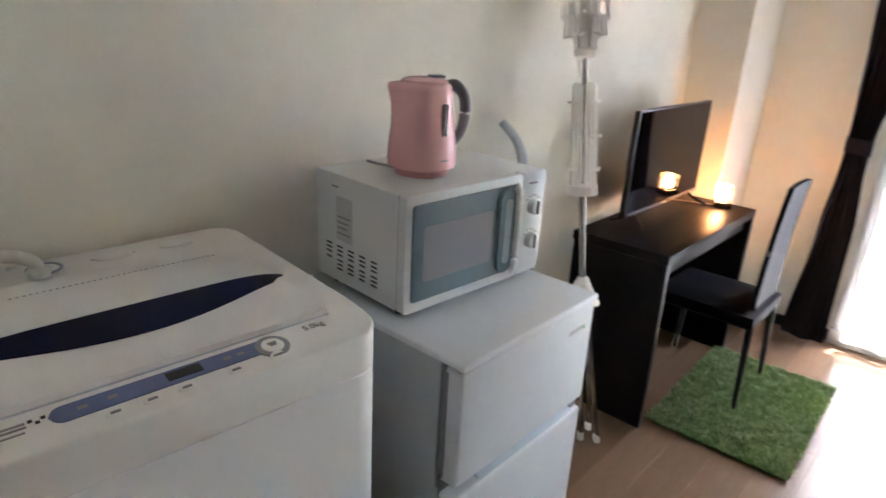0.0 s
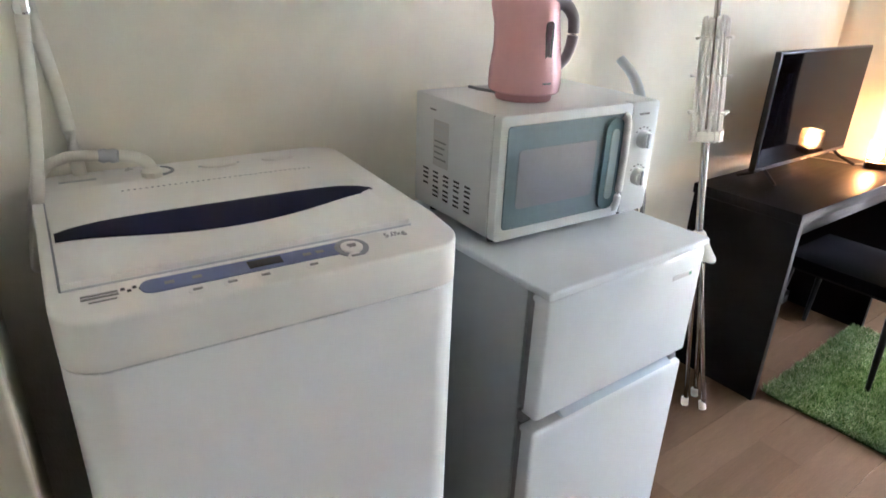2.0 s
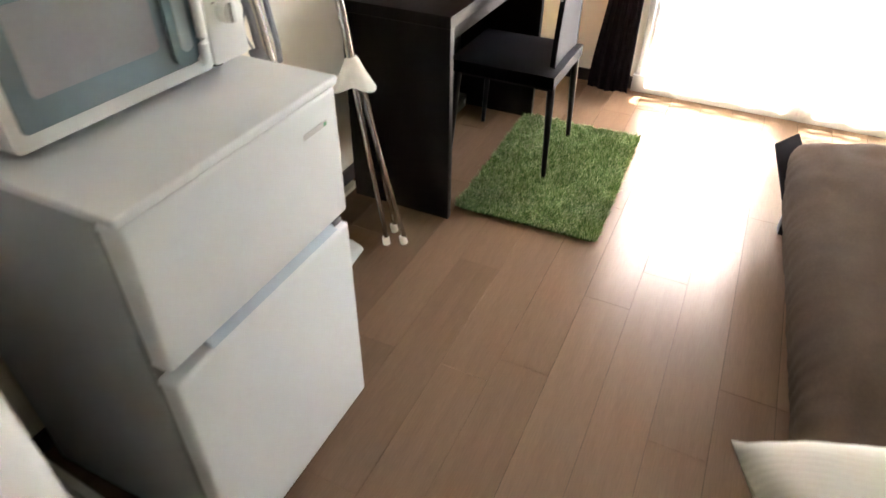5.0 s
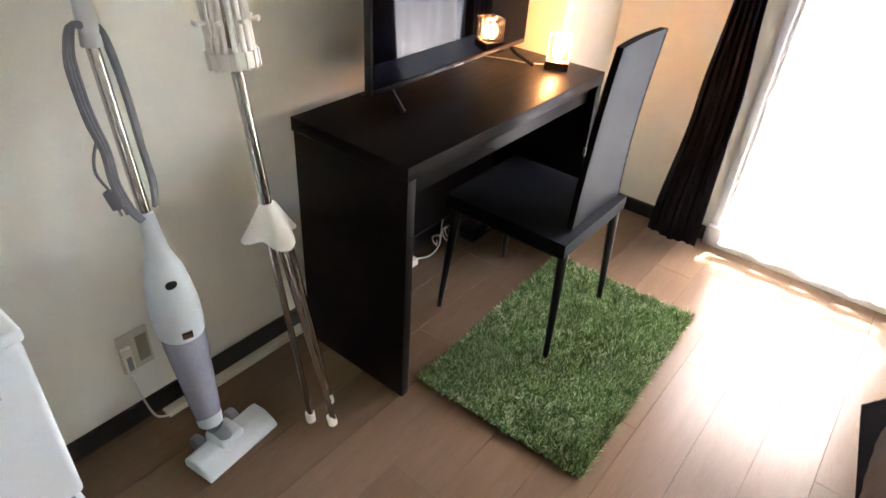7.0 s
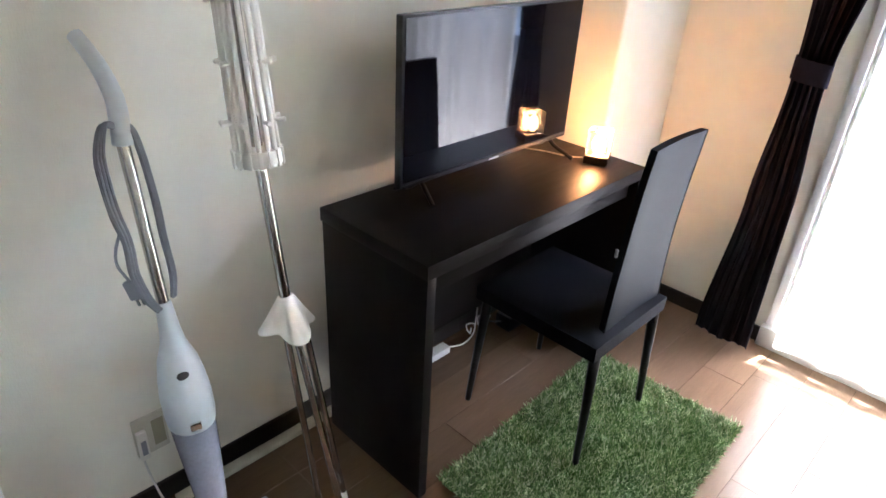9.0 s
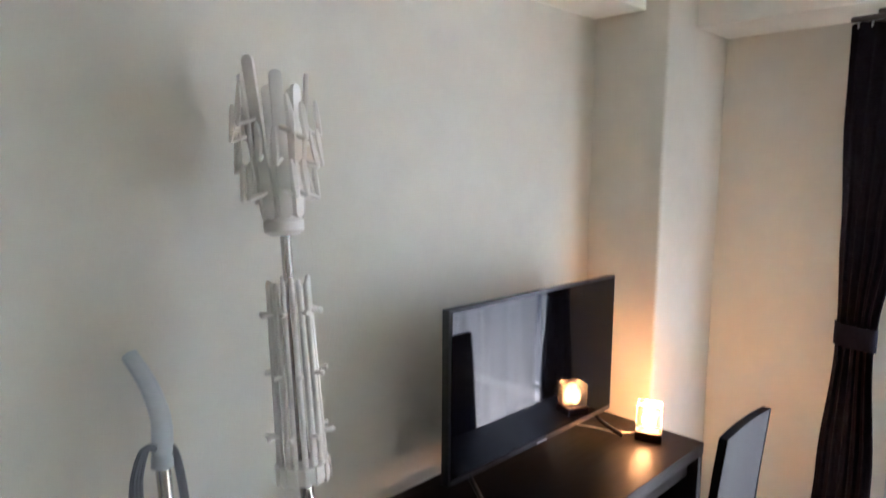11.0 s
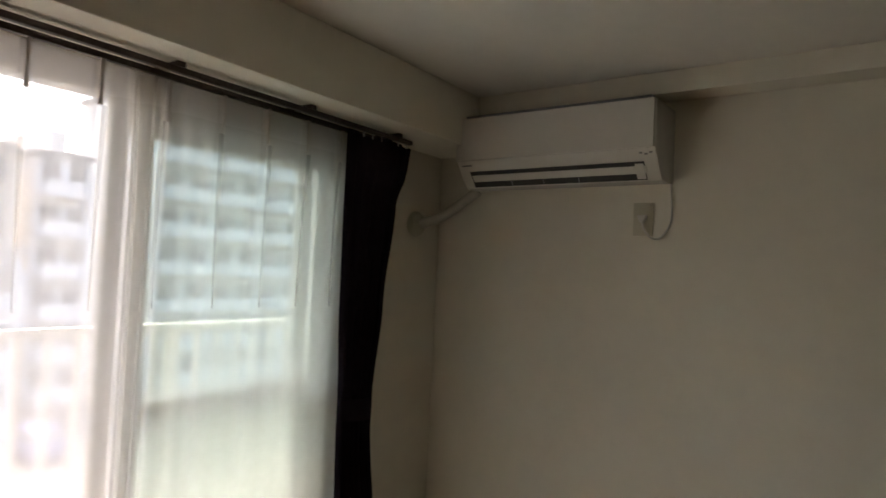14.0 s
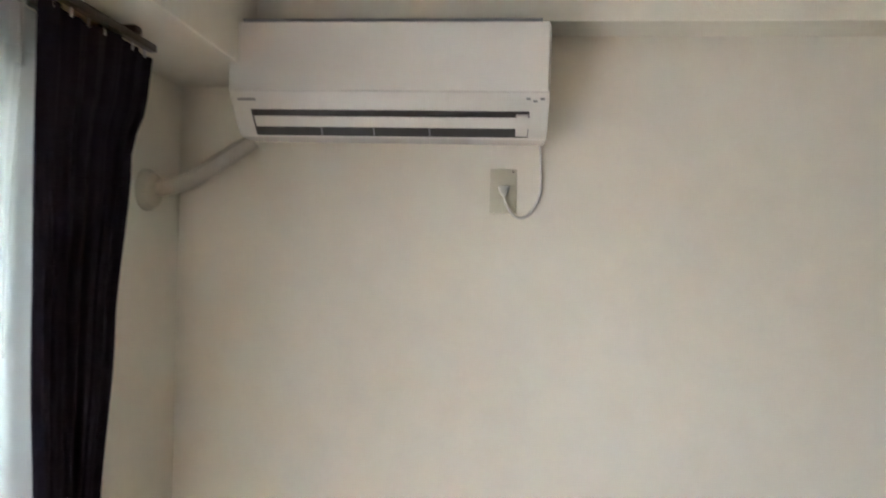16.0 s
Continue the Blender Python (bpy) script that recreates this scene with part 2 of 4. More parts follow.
def lathe(profile, seg=24, m=None, into=None, squash=(1, 1)):
    """Rings of (radius, z) joined into a closed body."""
    bm = into or bmesh.new()
    m = m or Matrix()
    rings = [[bm.verts.new(m @ Vector((r * math.cos(2 * math.pi * k / seg) * squash[0], r * math.sin(2 * math.pi * k / seg) * squash[1], z))) for k in range(seg)] for r, z in profile]
    for p, q in zip(rings, rings[1:]):
        for k in range(seg):
            bm.faces.new((p[k], p[(k + 1) % seg], q[(k + 1) % seg], q[k]))
    bm.faces.new(rings[0][::-1])
    bm.faces.new(rings[-1])
    return bm


def rod(a, b, r, seg=12, into=None, r2=None):
    n = (Vector(b) - Vector(a)).length
    return lathe([(r, 0), (r2 or r, n)], seg, along(a, b), into)


def curve_points(pts, n=8):
    """A smooth line through the points."""
    P = [Vector(p) for p in pts]
    out = []
    for i in range(len(P) - 1):
        a, b, c, d = P[max(i - 1, 0)], P[i], P[i + 1], P[min(i + 2, len(P) - 1)]
        for k in range(n):
            t = k / n
            out.append(.5 * ((2 * b) + (c - a) * t + (2 * a - 5 * b + 4 * c - d) * t * t + (3 * b - a - 3 * c + d) * t ** 3))
    return out + [P[-1]]


def tube(pts, r, seg=8, into=None, n=8, flat=1.0):
    """A tube along a smooth line; r is a number or a function of 0..1."""
    bm = into or bmesh.new()
    P = curve_points(pts, n)
    up = Vector((0, 0, 1))
    rings = []
    for i, p in enumerate(P):
        d = (P[min(i + 1, len(P) - 1)] - P[max(i - 1, 0)]).normalized()
        side = d.cross(up)
        side = side.normalized() if side.length > .05 else d.cross(Vector((1, 0, 0))).normalized()
        top = side.cross(d)
        rr = r(i / (len(P) - 1)) if callable(r) else r
        rings.append([bm.verts.new(p + side * math.cos(2 * math.pi * k / seg) * rr + top * math.sin(2 * math.pi * k / seg) * rr * flat) for k in range(seg)])
    for p, q in zip(rings, rings[1:]):
        for k in range(seg):
            bm.faces.new((p[k], p[(k + 1) % seg], q[(k + 1) % seg], q[k]))
    bm.faces.new(rings[0][::-1])
    bm.faces.new(rings[-1])
    return bm


def prism(outline, a, b, axis="y", bevel=0.0, into=None, seg=2):
    """An outline of 2D points swept from a to b along an axis."""
    bm = into or bmesh.new()

    def place(p, s):
        return {"y": (p[0], s, p[1]), "x": (s, p[0], p[1]), "z": (p[0], p[1], s)}[axis]
    lo = [bm.verts.new(place(p, a)) for p in outline]
    hi = [bm.verts.new(place(p, b)) for p in outline]
    n = len(outline)
    faces = [bm.faces.new(lo[::-1]), bm.faces.new(hi)]
    faces += [bm.faces.new((lo[k], lo[(k + 1) % n], hi[(k + 1) % n], hi[k])) for k in range(n)]
    if bevel:
        bmesh.ops.bevel(bm, geom=list({e for f in faces for e in f.edges}), offset=bevel, segments=seg, profile=.6, affect="EDGES", clamp_overlap=True)
    return bm


def sheet(f, nu, nv, into=None):
    """A closed skin between the surfaces f(u, v, 0) and f(u, v, 1)."""
    bm = into or bmesh.new()
    g = [[[bm.verts.new(f(i / nu, j / nv, s)) for j in range(nv + 1)] for i in range(nu + 1)] for s in (0, 1)]
    for s in (0, 1):
        for i in range(nu):
            for j in range(nv):
                q = (g[s][i][j], g[s][i + 1][j], g[s][i + 1][j + 1], g[s][i][j + 1])
                bm.faces.new(q if s else q[::-1])
    for i in range(nu):
        for j in (0, nv):
            bm.faces.new((g[0][i][j], g[0][i + 1][j], g[1][i + 1][j], g[1][i][j]))
    for j in range(nv):
        for i in (0, nu):
            bm.faces.new((g[0][i][j], g[0][i][j + 1], g[1][i][j + 1], g[1][i][j]))
    return bm


def arc(cx, cy, r, a0, a1, n=8):
    return [(cx + r * math.cos(radians(a0 + (a1 - a0) * k / n)), cy + r * math.sin(radians(a0 + (a1 - a0) * k / n))) for k in range(n + 1)]


def pill(cx, cy, hx, hy, r, n=6):
    """A rounded rectangle's outline."""
    return (arc(cx + hx - r, cy + hy - r, r, 0, 90, n) + arc(cx - hx + r, cy + hy - r, r, 90, 180, n)
            + arc(cx - hx + r, cy - hy + r, r, 180, 270, n) + arc(cx + hx - r, cy - hy + r, r, 270, 360, n))


# ---- the room ----
CEIL, XW, XE, YN = 2.21, .03, 2.99, 2.83


def setting(name, bm, material, smooth=False):
    return part(name, bm, material, smooth=smooth, kind="structure")


setting("floor", box((-.15, -2.7, -.12), (XE + .15, YN + .12, -.012)), M_GAP)
setting("ceiling", box((-.15, -2.7, CEIL), (XE + .15, YN + .15, CEIL + .14)), M_CEIL)
setting("wall_west", box((-.15, -.84, -.01), (XW, YN + .15, CEIL)), M_WALL)
setting("wall_east", box((XE, -2.6, -.01), (XE + .15, YN + .15, CEIL)), M_WALL)
setting("wall_south", box((-.15, -2.75, -.01), (XE + .15, -2.6, CEIL)), M_WALL)
setting("wall_nook", box((-.15, -.93, -.01), (.62, -.815, CEIL)), M_WALL)
setting("wall_closet", box((.56, -2.6, -.01), (.675, -.935, CEIL)), M_WALL)
WX0, WX1, WZ0, WZ1 = .90, 2.42, .085, 1.962
setting("wall_north", box((0, YN, -.01), (WX0, YN + .15, CEIL)), M_WALL)
setting("wall_north", box((WX1, YN, -.01), (XE, YN + .15, CEIL)), M_WALL)
setting("wall_north", box((WX0, YN, WZ1), (WX1, YN + .15, CEIL)), M_WALL)
setting("column", box((0, 2.385, -.01), (.29, YN, CEIL), .012, 3), M_WALL, True)
setting("beam_north", box((.29, 2.58, 2.0), (XE, YN, CEIL), .004), M_WALL)
setting("beam_west", box((0, -.815, 2.035), (.21, 2.385, CEIL), .004), M_WALL)
setting("beam_east", box((2.875, -2.6, 2.135), (XE, 2.58, CEIL), .004), M_WALL)
for a, b in (((XW, -.3, 0), (XW + .012, 2.373, .062)), ((XW, 2.373, 0), (.302, 2.385, .062)), ((.29, 2.385, 0), (.302, YN, .062)),
             ((.302, YN - .012, 0), (WX0 - .04, YN, .062)), ((WX1 + .04, YN - .012, 0), (XE, YN, .062)), ((XE - .012, -2.6, 0), (XE, YN - .012, .062))):
    setting("baseboard", box(a, b, .003), M_BASE, True)
# nook end: jamb and closet leaf
setting("door_jamb", box((.622, -.852, 0), (.70, -.812, 2.0), .006, 3), M_DOOR, True)
closet = thing("closet_door", "cream panelled closet door, closed, beside the washing machine nook", "door", (.70, -.86, 0))
for z0, z1 in ((.01, .765), (.772, 1.98)):
    part("panel", box((-.022, -.74, z0), (0, -.004, z1), .004), M_DOOR, closet)
part("door_handle", tube([(.0, -.66, 1.0), (.03, -.66, 1.0), (.03, -.66, 1.12), (0, -.66, 1.12)], .006), M_STEEL, closet, "brushed steel handle")

# ---- window ----
window = tagged(new("window_1"), "wide white aluminium sliding balcony window, half open, behind a sheer curtain", "window", kind="structure")
for name, a, b in (("window_sill", (WX0 - .04, YN - .035, .0), (WX1 + .04, YN + .15, WZ0)), ("window_frame", (WX0, YN + .02, WZ1 - .035), (WX1, YN + .14, WZ1)),
                   ("window_frame", (WX0, YN + .02, WZ0), (WX0 + .035, YN + .14, WZ1 - .035)), ("window_frame", (WX1 - .035, YN + .02, WZ0), (WX1, YN + .14, WZ1 - .035)),
                   ("casing", (WX0 - .03, YN - .012, WZ0), (WX0, YN + .02, WZ1 + .03)), ("casing", (WX1, YN - .012, WZ0), (WX1 + .03, YN + .02, WZ1 + .03)),
                   ("casing", (WX0, YN - .012, WZ1), (WX1, YN + .02, WZ1 + .03)), ("track", (WX0 + .035, YN + .045, WZ0), (WX1 - .035, YN + .052, WZ0 + .014)),
                   ("track", (WX0 + .035, YN + .095, WZ0), (WX1 - .035, YN + .102, WZ0 + .014))):
    part(name, box(a, b, .003), M_ALU, window)


def sash(x0, x1, y, upper, lower):
    s = part("sash", box((x0, y, WZ0 + .015), (x0 + .05, y + .03, WZ1 - .037), .003), M_ALU, window)
    for a, b in (((x1 - .05, y), (x1, y + .03)),):
        part("sash_stile", box((*a, WZ0 + .015), (*b, WZ1 - .037), .003), M_ALU, s)
    for z0, z1 in ((WZ0 + .015, WZ0 + .085), (1.08, 1.125), (1.845, WZ1 - .037)):
        part("sash_rail", box((x0 + .05, y, z0), (x1 - .05, y + .03, z1), .003), M_ALU, s)
    part("pane", box((x0 + .05, y + .012, 1.125), (x1 - .05, y + .018, 1.845)), upper, s).visible_shadow = False
    part("pane", box((x0 + .05, y + .012, WZ0 + .085), (x1 - .05, y + .018, 1.08)), lower, s).visible_shadow = False


sash(1.66, WX1 - .037, YN + .034, M_PANE_G, M_FROST)
sash(1.62, WX1 - .085, YN + .088, M_PANE, M_PANE)
part("crescent_latch", box((1.675, YN + .02, .86), (1.70, YN + .036, .95), .005), M_LGREY, window)

# ---- curtains ----
rail = thing("curtain_rail", "double bronze-brown curtain rail under the beam", "curtain rail")
for y in (2.695, 2.765):
    part("track", box((.70, y - .009, 1.972), (2.60, y + .009, 1.988), .003), M_RAIL, rail)
for x in (.78, 1.22, 1.66, 2.1, 2.52):
    part("bracket", box((x - .012, 2.68, 1.986), (x + .012, 2.79, 2.0), .002), M_RAIL, rail)


def lerp_table(z, rows):
    for (z0, a0, b0), (z1, a1, b1) in zip(rows, rows[1:]):
        if z0 <= z <= z1:
            t = (z - z0) / (z1 - z0)
            t = t * t * (3 - 2 * t)
            return a0 + (a1 - a0) * t, b0 + (b1 - b0) * t
    return rows[-1][1:] if z > rows[-1][0] else rows[0][1:]


def drape(name, rows, y, folds, amp, label, seed):
    c = thing(name, label, "curtain", group="blackout curtains")
    z0, z1 = rows[0][0], rows[-1][0]

    def f(u, v, s):
        z = z0 + (z1 - z0) * v
        a, b = lerp_table(z, rows)
        squeeze = .30 / max(b - a, .05)
        w = math.sin(2 * math.pi * folds * u + seed + .5 * math.sin(3 * v + seed)) + .35 * math.sin(2 * math.pi * folds * 2.3 * u + 2 * v)
        return (a + (b - a) * u, y + .32 * amp * w * min(1.3, .55 + .3 * squeeze) + .004 * s, z + .006 * math.sin(9 * u + seed))
    part("cloth", sheet(f, 90, 46), M_CURTAIN, c)
    zt = 1.035
    a, b = lerp_table(zt, rows)

    def band(u, v, s):
        ang = 2 * math.pi * u
        r = 1.0 + .05 * s
        mid, half = (a + b) / 2, (b - a) / 2 + .001
        return (mid + half * r * math.cos(ang), y + (amp * 1.1 + .008) * r * math.sin(ang), zt - .035 + .07 * v + .03 * (u if u < .5 else 1 - u))
    part("tieback", sheet(band, 32, 3), M_CURTAIN, c, "dark cloth tieback")
    for k in range(7):
        x = rows[-1][1] + (rows[-1][2] - rows[-1][1]) * (k + .5) / 7
        part("hook", box((x - .002, y - .002, z1 - .01), (x + .002, y + .002, 1.973)), M_LGREY, c, "small plastic curtain hook")


drape("curtain", [(.02, .655, .86), (.6, .70, .855), (1.0, .725, .83), (1.07, .725, .835), (1.35, .715, .87), (1.7, .70, .92), (1.966, .70, .945)], 2.70, 5.5, .017,
      "dark plum blackout curtain tied back beside the column", .4)
drape("curtain", [(.02, 2.31, 2.50), (.6, 2.31, 2.49), (1.0, 2.30, 2.448), (1.07, 2.30, 2.448), (1.4, 2.285, 2.485), (1.75, 2.28, 2.53), (1.88, 2.28, 2.585), (1.966, 2.28, 2.60)], 2.70, 5.5, .017,
      "dark plum blackout curtain tied back beside the air conditioner", 2.1)


def sheer(x0, x1, label, seed, bunch, first, every=.155):
    """A voile panel gathered into pinch pleats, with a doubled heading and soft folds that fall from each pleat."""
    c = thing("sheer_curtain", label, "curtain", group="sheer curtains")
    top, hem, width = 1.966, 1.893, x1 - x0
    pleats = [first + every * k for k in range(12) if x0 + .012 < first + every * k < x1 - .012]

    def wave(x, z):
        depth = top - z
        ridge = sum(math.exp(-((x - p) / (.006 + .020 * min(1, depth))) ** 2) for p in pleats) * (.016 * max(.35, 1 - depth / .8))
        k = (x - first) / every
        soft = .011 * math.cos(2 * math.pi * k + .5 * math.sin(1.7 * z + seed)) + .003 * math.sin(2 * math.pi * 1.9 * k + seed + 1.1 * z)
        u = (x - x0) / width
        side = .02 * math.exp(-((u - bunch) / .10) ** 2) * math.sin(70 * u)
        return -ridge + soft * min(1, depth * 3 + .15) + side

    bm = bmesh.new()
    nu, nv = 130, 40
    g = [[bm.verts.new((x0 + width * i / nu, 2.768 + wave(x0 + width * i / nu, .045 + (hem - .045) * j / nv), .045 + (hem - .045) * j / nv)) for j in range(nv + 1)] for i in range(nu + 1)]
    for i in range(nu):
        for j in range(nv):
            bm.faces.new((g[i][j], g[i + 1][j], g[i + 1][j + 1], g[i][j + 1]))
    part("voile", bm, M_SHEER, c)
    part("heading", sheet(lambda u, v, s: (x0 + width * u, 2.768 + wave(x0 + width * u, hem + (top - hem) * v) + .002 * s, hem + (top - hem) * v), 130, 4), M_HEM, c, "doubled white heading tape")
    part("bottom_hem", sheet(lambda u, v, s: (x0 + width * u, 2.766 + wave(x0 + width * u, .045 + .06 * v) - .002 * s, .044 + .06 * v), 130, 2), M_HEM, c, "doubled lower hem")
    for p in pleats:
        part("pleat", sheet(lambda a, b, s: (p + .011 * (a - .5) * (.3 + 1.4 * abs(b - .55)), 2.768 + wave(p, hem) - .004 - .004 * s, 1.862 + .108 * b), 4, 8), M_PLEAT, c)
        fold = bmesh.new()
        ring = []
        for j in range(17):
            z = 1.862 - .030 * j
            lean = .012 * math.sin(2 * (1.862 - z) + seed + 9 * p)
            half = .0075 * (1 - j / 16) ** .8 + .0006
            ring.append([fold.verts.new((p + lean + q * half, 2.762 + wave(p, z) - (.006 if q == 0 else 0), z)) for q in (-1, 0, 1)])
        for m, n in zip(ring, ring[1:]):
            for q in (0, 1):
                fold.faces.new((m[q], m[q + 1], n[q + 1], n[q]))
        part("fold", fold, M_FOLD, c)


sheer(.93, 1.66, "white sheer curtain panel hanging before the open half of the window", .3, .95, 1.041)
sheer(1.60, 2.43, "white sheer curtain panel hanging before the glazed half of the window", 1.9, .05, 1.685)

# ---- washing machine ----
pan = thing("washer_pan", "cream plastic drip pan with a raised rim under the washing machine", "drip pan")
ol = [(.02, -.79), (.66, -.79), (.695, -.755), (.695, -.12), (.64, -.05), (.02, -.05)]
askew = Matrix.Translation((.33, -.467, 0)) @ Matrix.Rotation(radians(-4), 4, "Z") @ Matrix.Translation((-.33, .467, 0))
pan.matrix_world = askew @ Matrix.Translation((-.02, 0, 0))
part("tray", prism(ol, 0, .035, "z", .004), M_CREAM, pan)
rim = bmesh.new()
for (x0, y0), (x1, y1) in zip(ol, ol[1:] + ol[:1]):
    d = Vector((x1 - x0, y1 - y0, 0))
    w = d.normalized().cross(Vector((0, 0, 1))) * .018
    q = [Vector((x0, y0, 0)), Vector((x1, y1, 0)), Vector((x1, y1, 0)) - w, Vector((x0, y0, 0)) - w]
    prism([(v.x, v.y) for v in q], .036, .106, "z", .004, into=rim)
part("rim", rim, M_CREAM, pan)
for y in (-.72, -.14):
    part("corner_foot", box((.697, y - .045, 0), (.735, y + .03, .066), .005), M_CREAM, pan)
    part("corner_block", box((.47, y - .065, .036), (.675, y + .075, .104), .004), M_CREAM, pan)

washer = thing("washing_machine", "white top-loading washing machine with a navy lid stripe and lid closed", "washing machine")
washer.matrix_world = askew
WX, WYA, WYB = .608, -.745, -.175
part("cabinet", prism(pill((WX + .055) / 2, (WYA + WYB + .014) / 2, (WX - .055) / 2, (WYB - WYA + .014) / 2, .055, 8), .158, .965, "z", .004), M_ENAMEL, washer)
for x in (.10, .55):
    for y in (-.70, -.24):
        part("foot", lathe([(.024, .089), (.022, .155)], 14, Matrix.Translation((x, y, 0))), M_BLACK, washer, "black rubber foot")
part("underside", box((.07, WYA + .02, .128), (WX - .03, WYB - .02, .1495), .004), M_BLACK, washer)
top = prism(pill((.6085 + .045) / 2, (WYA + WYB + .014) / 2, (.6085 - .045) / 2, (WYB + .014 - WYA) / 2, .055, 8), .9675, 1.12, "z")
for (xa, za), (xb, zb) in (((.06, 1.062), (.50, 1.050)), ((.50, 1.050), (.608, 1.0375))):
    cut = bmesh.ops.bisect_plane(top, geom=list(top.verts) + list(top.edges) + list(top.faces), plane_co=(xa, 0, za), plane_no=(za - zb, 0, xb - xa), clear_outer=True)
    bmesh.ops.holes_fill(top, edges=[e for e in top.edges if e.is_boundary], sides=0)
rims = [e for e in top.edges if len(e.link_faces) == 2 and e.calc_face_angle(0) > .8 and min(v.co.z for v in e.verts) > .99]
bmesh.ops.bevel(top, geom=rims, offset=.006, segments=3, profile=.6, affect="EDGES", clamp_overlap=True)
part("top_cover", top, M_LID, washer)
part("seam", prism(pill((WX + .055) / 2, (WYA + WYB) / 2, (WX - .055) / 2 - .002, (WYB - WYA) / 2 - .002, .053, 8), .9652, .9673, "z"), M_LGREY, washer)


def deck(x):
    """Height of the sloping top at x."""
    return 1.062 - (x - .06) / .44 * .012 if x < .5 else 1.050 - (x - .5) / .088 * .010


lid = part("lid", sheet(lambda u, v, s: (.165 + .36 * u, -.725 + .50 * v, deck(.165 + .36 * u) + .001 + s * (.009 + .012 * math.sin(math.pi * min(1, u * 1.05)) * (1 - (2 * v - 1) ** 6))), 24, 20), M_LID, washer)


def lidtop(x, y):
    u, v = (x - .165) / .36, (y + .725) / .5
    return deck(x) + .010 + .012 * math.sin(math.pi * min(1, u * 1.05)) * (1 - (2 * v - 1) ** 6)


def navy(u, v, s):
    y = -.722 + .508 * u
    width = .089 * math.sin(math.pi * (.12 + .8 * u)) * min(1, .25 + 10 * (1 - u))
    x = .364 + width * v
    return (x, y, lidtop(x, y) + .0006 + .0012 * s)


part("stripe", sheet(navy, 80, 6), M_NAVY, lid, "glossy navy grip stripe")
part("lid_gap", box((.160, -.729, 1.048), (.530, -.7262, 1.0585), .001), M_GREY, washer)
part("lid_gap", box((.5262, -.729, 1.0455), (.5282, -.222, 1.0495)), M_LGREY, washer)
part("hinge_cover", box((.205, -.655, 1.058), (.222, -.25, 1.067), .004), M_LID, washer)
dots = bmesh.new()
for k in range(36):
    y = -.612 + .33 * k / 35
    box((.2275, y - .0020, lidtop(.229, y) - .002), (.2310, y + .0020, lidtop(.229, y) + .0006), 0, into=dots)
part("vent_dots", dots, M_GREY, lid)


def label_bar(name, x0, x1, y0, y1, material, parent, lift=.0012):
    return part(name, sheet(lambda u, v, s: (x0 + (x1 - x0) * u, y0 + (y1 - y0) * v, deck(x0 + (x1 - x0) * u) + .0004 + lift * s), 2, 2), material, parent)


slope = math.degrees(math.atan2(.010, .088))
panel = prism(pill(0, 0, .016, .160, .0155, 8), 0, .0016, "z")
panel.transform(Matrix.Translation((.556, -.480, deck(.556) + .0006)) @ Matrix.Rotation(radians(slope), 4, "Y"))
panel = part("control_panel", panel, M_PERI, washer, "periwinkle control strip with a display")
for y0, y1, x0, x1, mm, nm in ((-.500, -.452, .546, .564, M_BLACK, "display"),):
    label_bar(nm, x0, x1, y0, y1, mm, panel, .0030)
for y in (-.61, -.575, -.42, -.40, -.37):
    label_bar("key_mark", .553, .560, y, y + .012, M_PRINT, panel, .0026)
dial = lathe([(.026, 0), (.026, .0022), (.019, .0026), (.019, .0018), (.012, .0018)], 28, Matrix.Translation((.562, -.345, deck(.562) + .0006)) @ Matrix.Rotation(radians(slope), 4, "Y"))
part("dial_ring", dial, M_GREY, washer, "grey ring of the start key")
part("start_key", lathe([(.017, 0), (.017, .0030), (.015, .0036)], 24, Matrix.Translation((.562, -.345, deck(.562) + .0012)) @ Matrix.Rotation(radians(slope), 4, "Y")), M_LID, washer)
label_bar("key_mark", .558, .561, -.352, -.338, M_PRINT, washer, .0062)
label_bar("key_mark", .563, .566, -.350, -.340, M_PRINT, washer, .0062)
for y in (-.575, -.530, -.485, -.415, -.350):
    b = lathe([(.012, 0), (.012, .0014), (.011, .0018)], 20, Matrix.Translation((.586, y, deck(.586) + .0002)) @ Matrix.Rotation(radians(26), 4, "Y"), squash=(.7, 1))
    kk = part("push_key", b, M_LID, washer)
    label_bar("key_mark", .5845, .5875, y - .006, y + .006, M_PRINT, kk, .0030)
for y0, y1, x0, x1 in ((-.708, -.665, .548, .551), (-.708, -.665, .555, .558), (-.700, -.668, .565, .567)):
    label_bar("print_line", x0, x1, y0, y1, M_PRINT, washer)
for k in range(5):
    label_bar("print_mark", .5465 + .006 * (k % 2), .551 + .006 * (k % 2), -.662 + .007 * k, -.657 + .007 * k, M_BLACK, washer)
cv = bpy.data.curves.new("capacity_text", "FONT")
cv.body, cv.size, cv.extrude = "5.0kg", .018, .0004
txt = new("capacity_text", cv)
txt.parent = washer
txt.matrix_basis = Matrix.Translation((.551, -.282, deck(.551) + .0008)) @ Matrix.Rotation(radians(slope), 4, "Y") @ Matrix.Rotation(radians(90), 4, "Z")
cv.materials.append(M_PRINT)
for y0, y1 in ((-.70, -.64), (-.46, -.38), (-.33, -.27)):
    label_bar("rear_print", .095, .101, y0, y1, M_LGREY, washer)
for y in (-.42, -.30):
    part("rear_cap", lathe([(.035, 0), (.034, .004), (.026, .005)], 24, Matrix.Translation((.10, y, 1.0605)), squash=(.5, 1)), M_LID, washer)
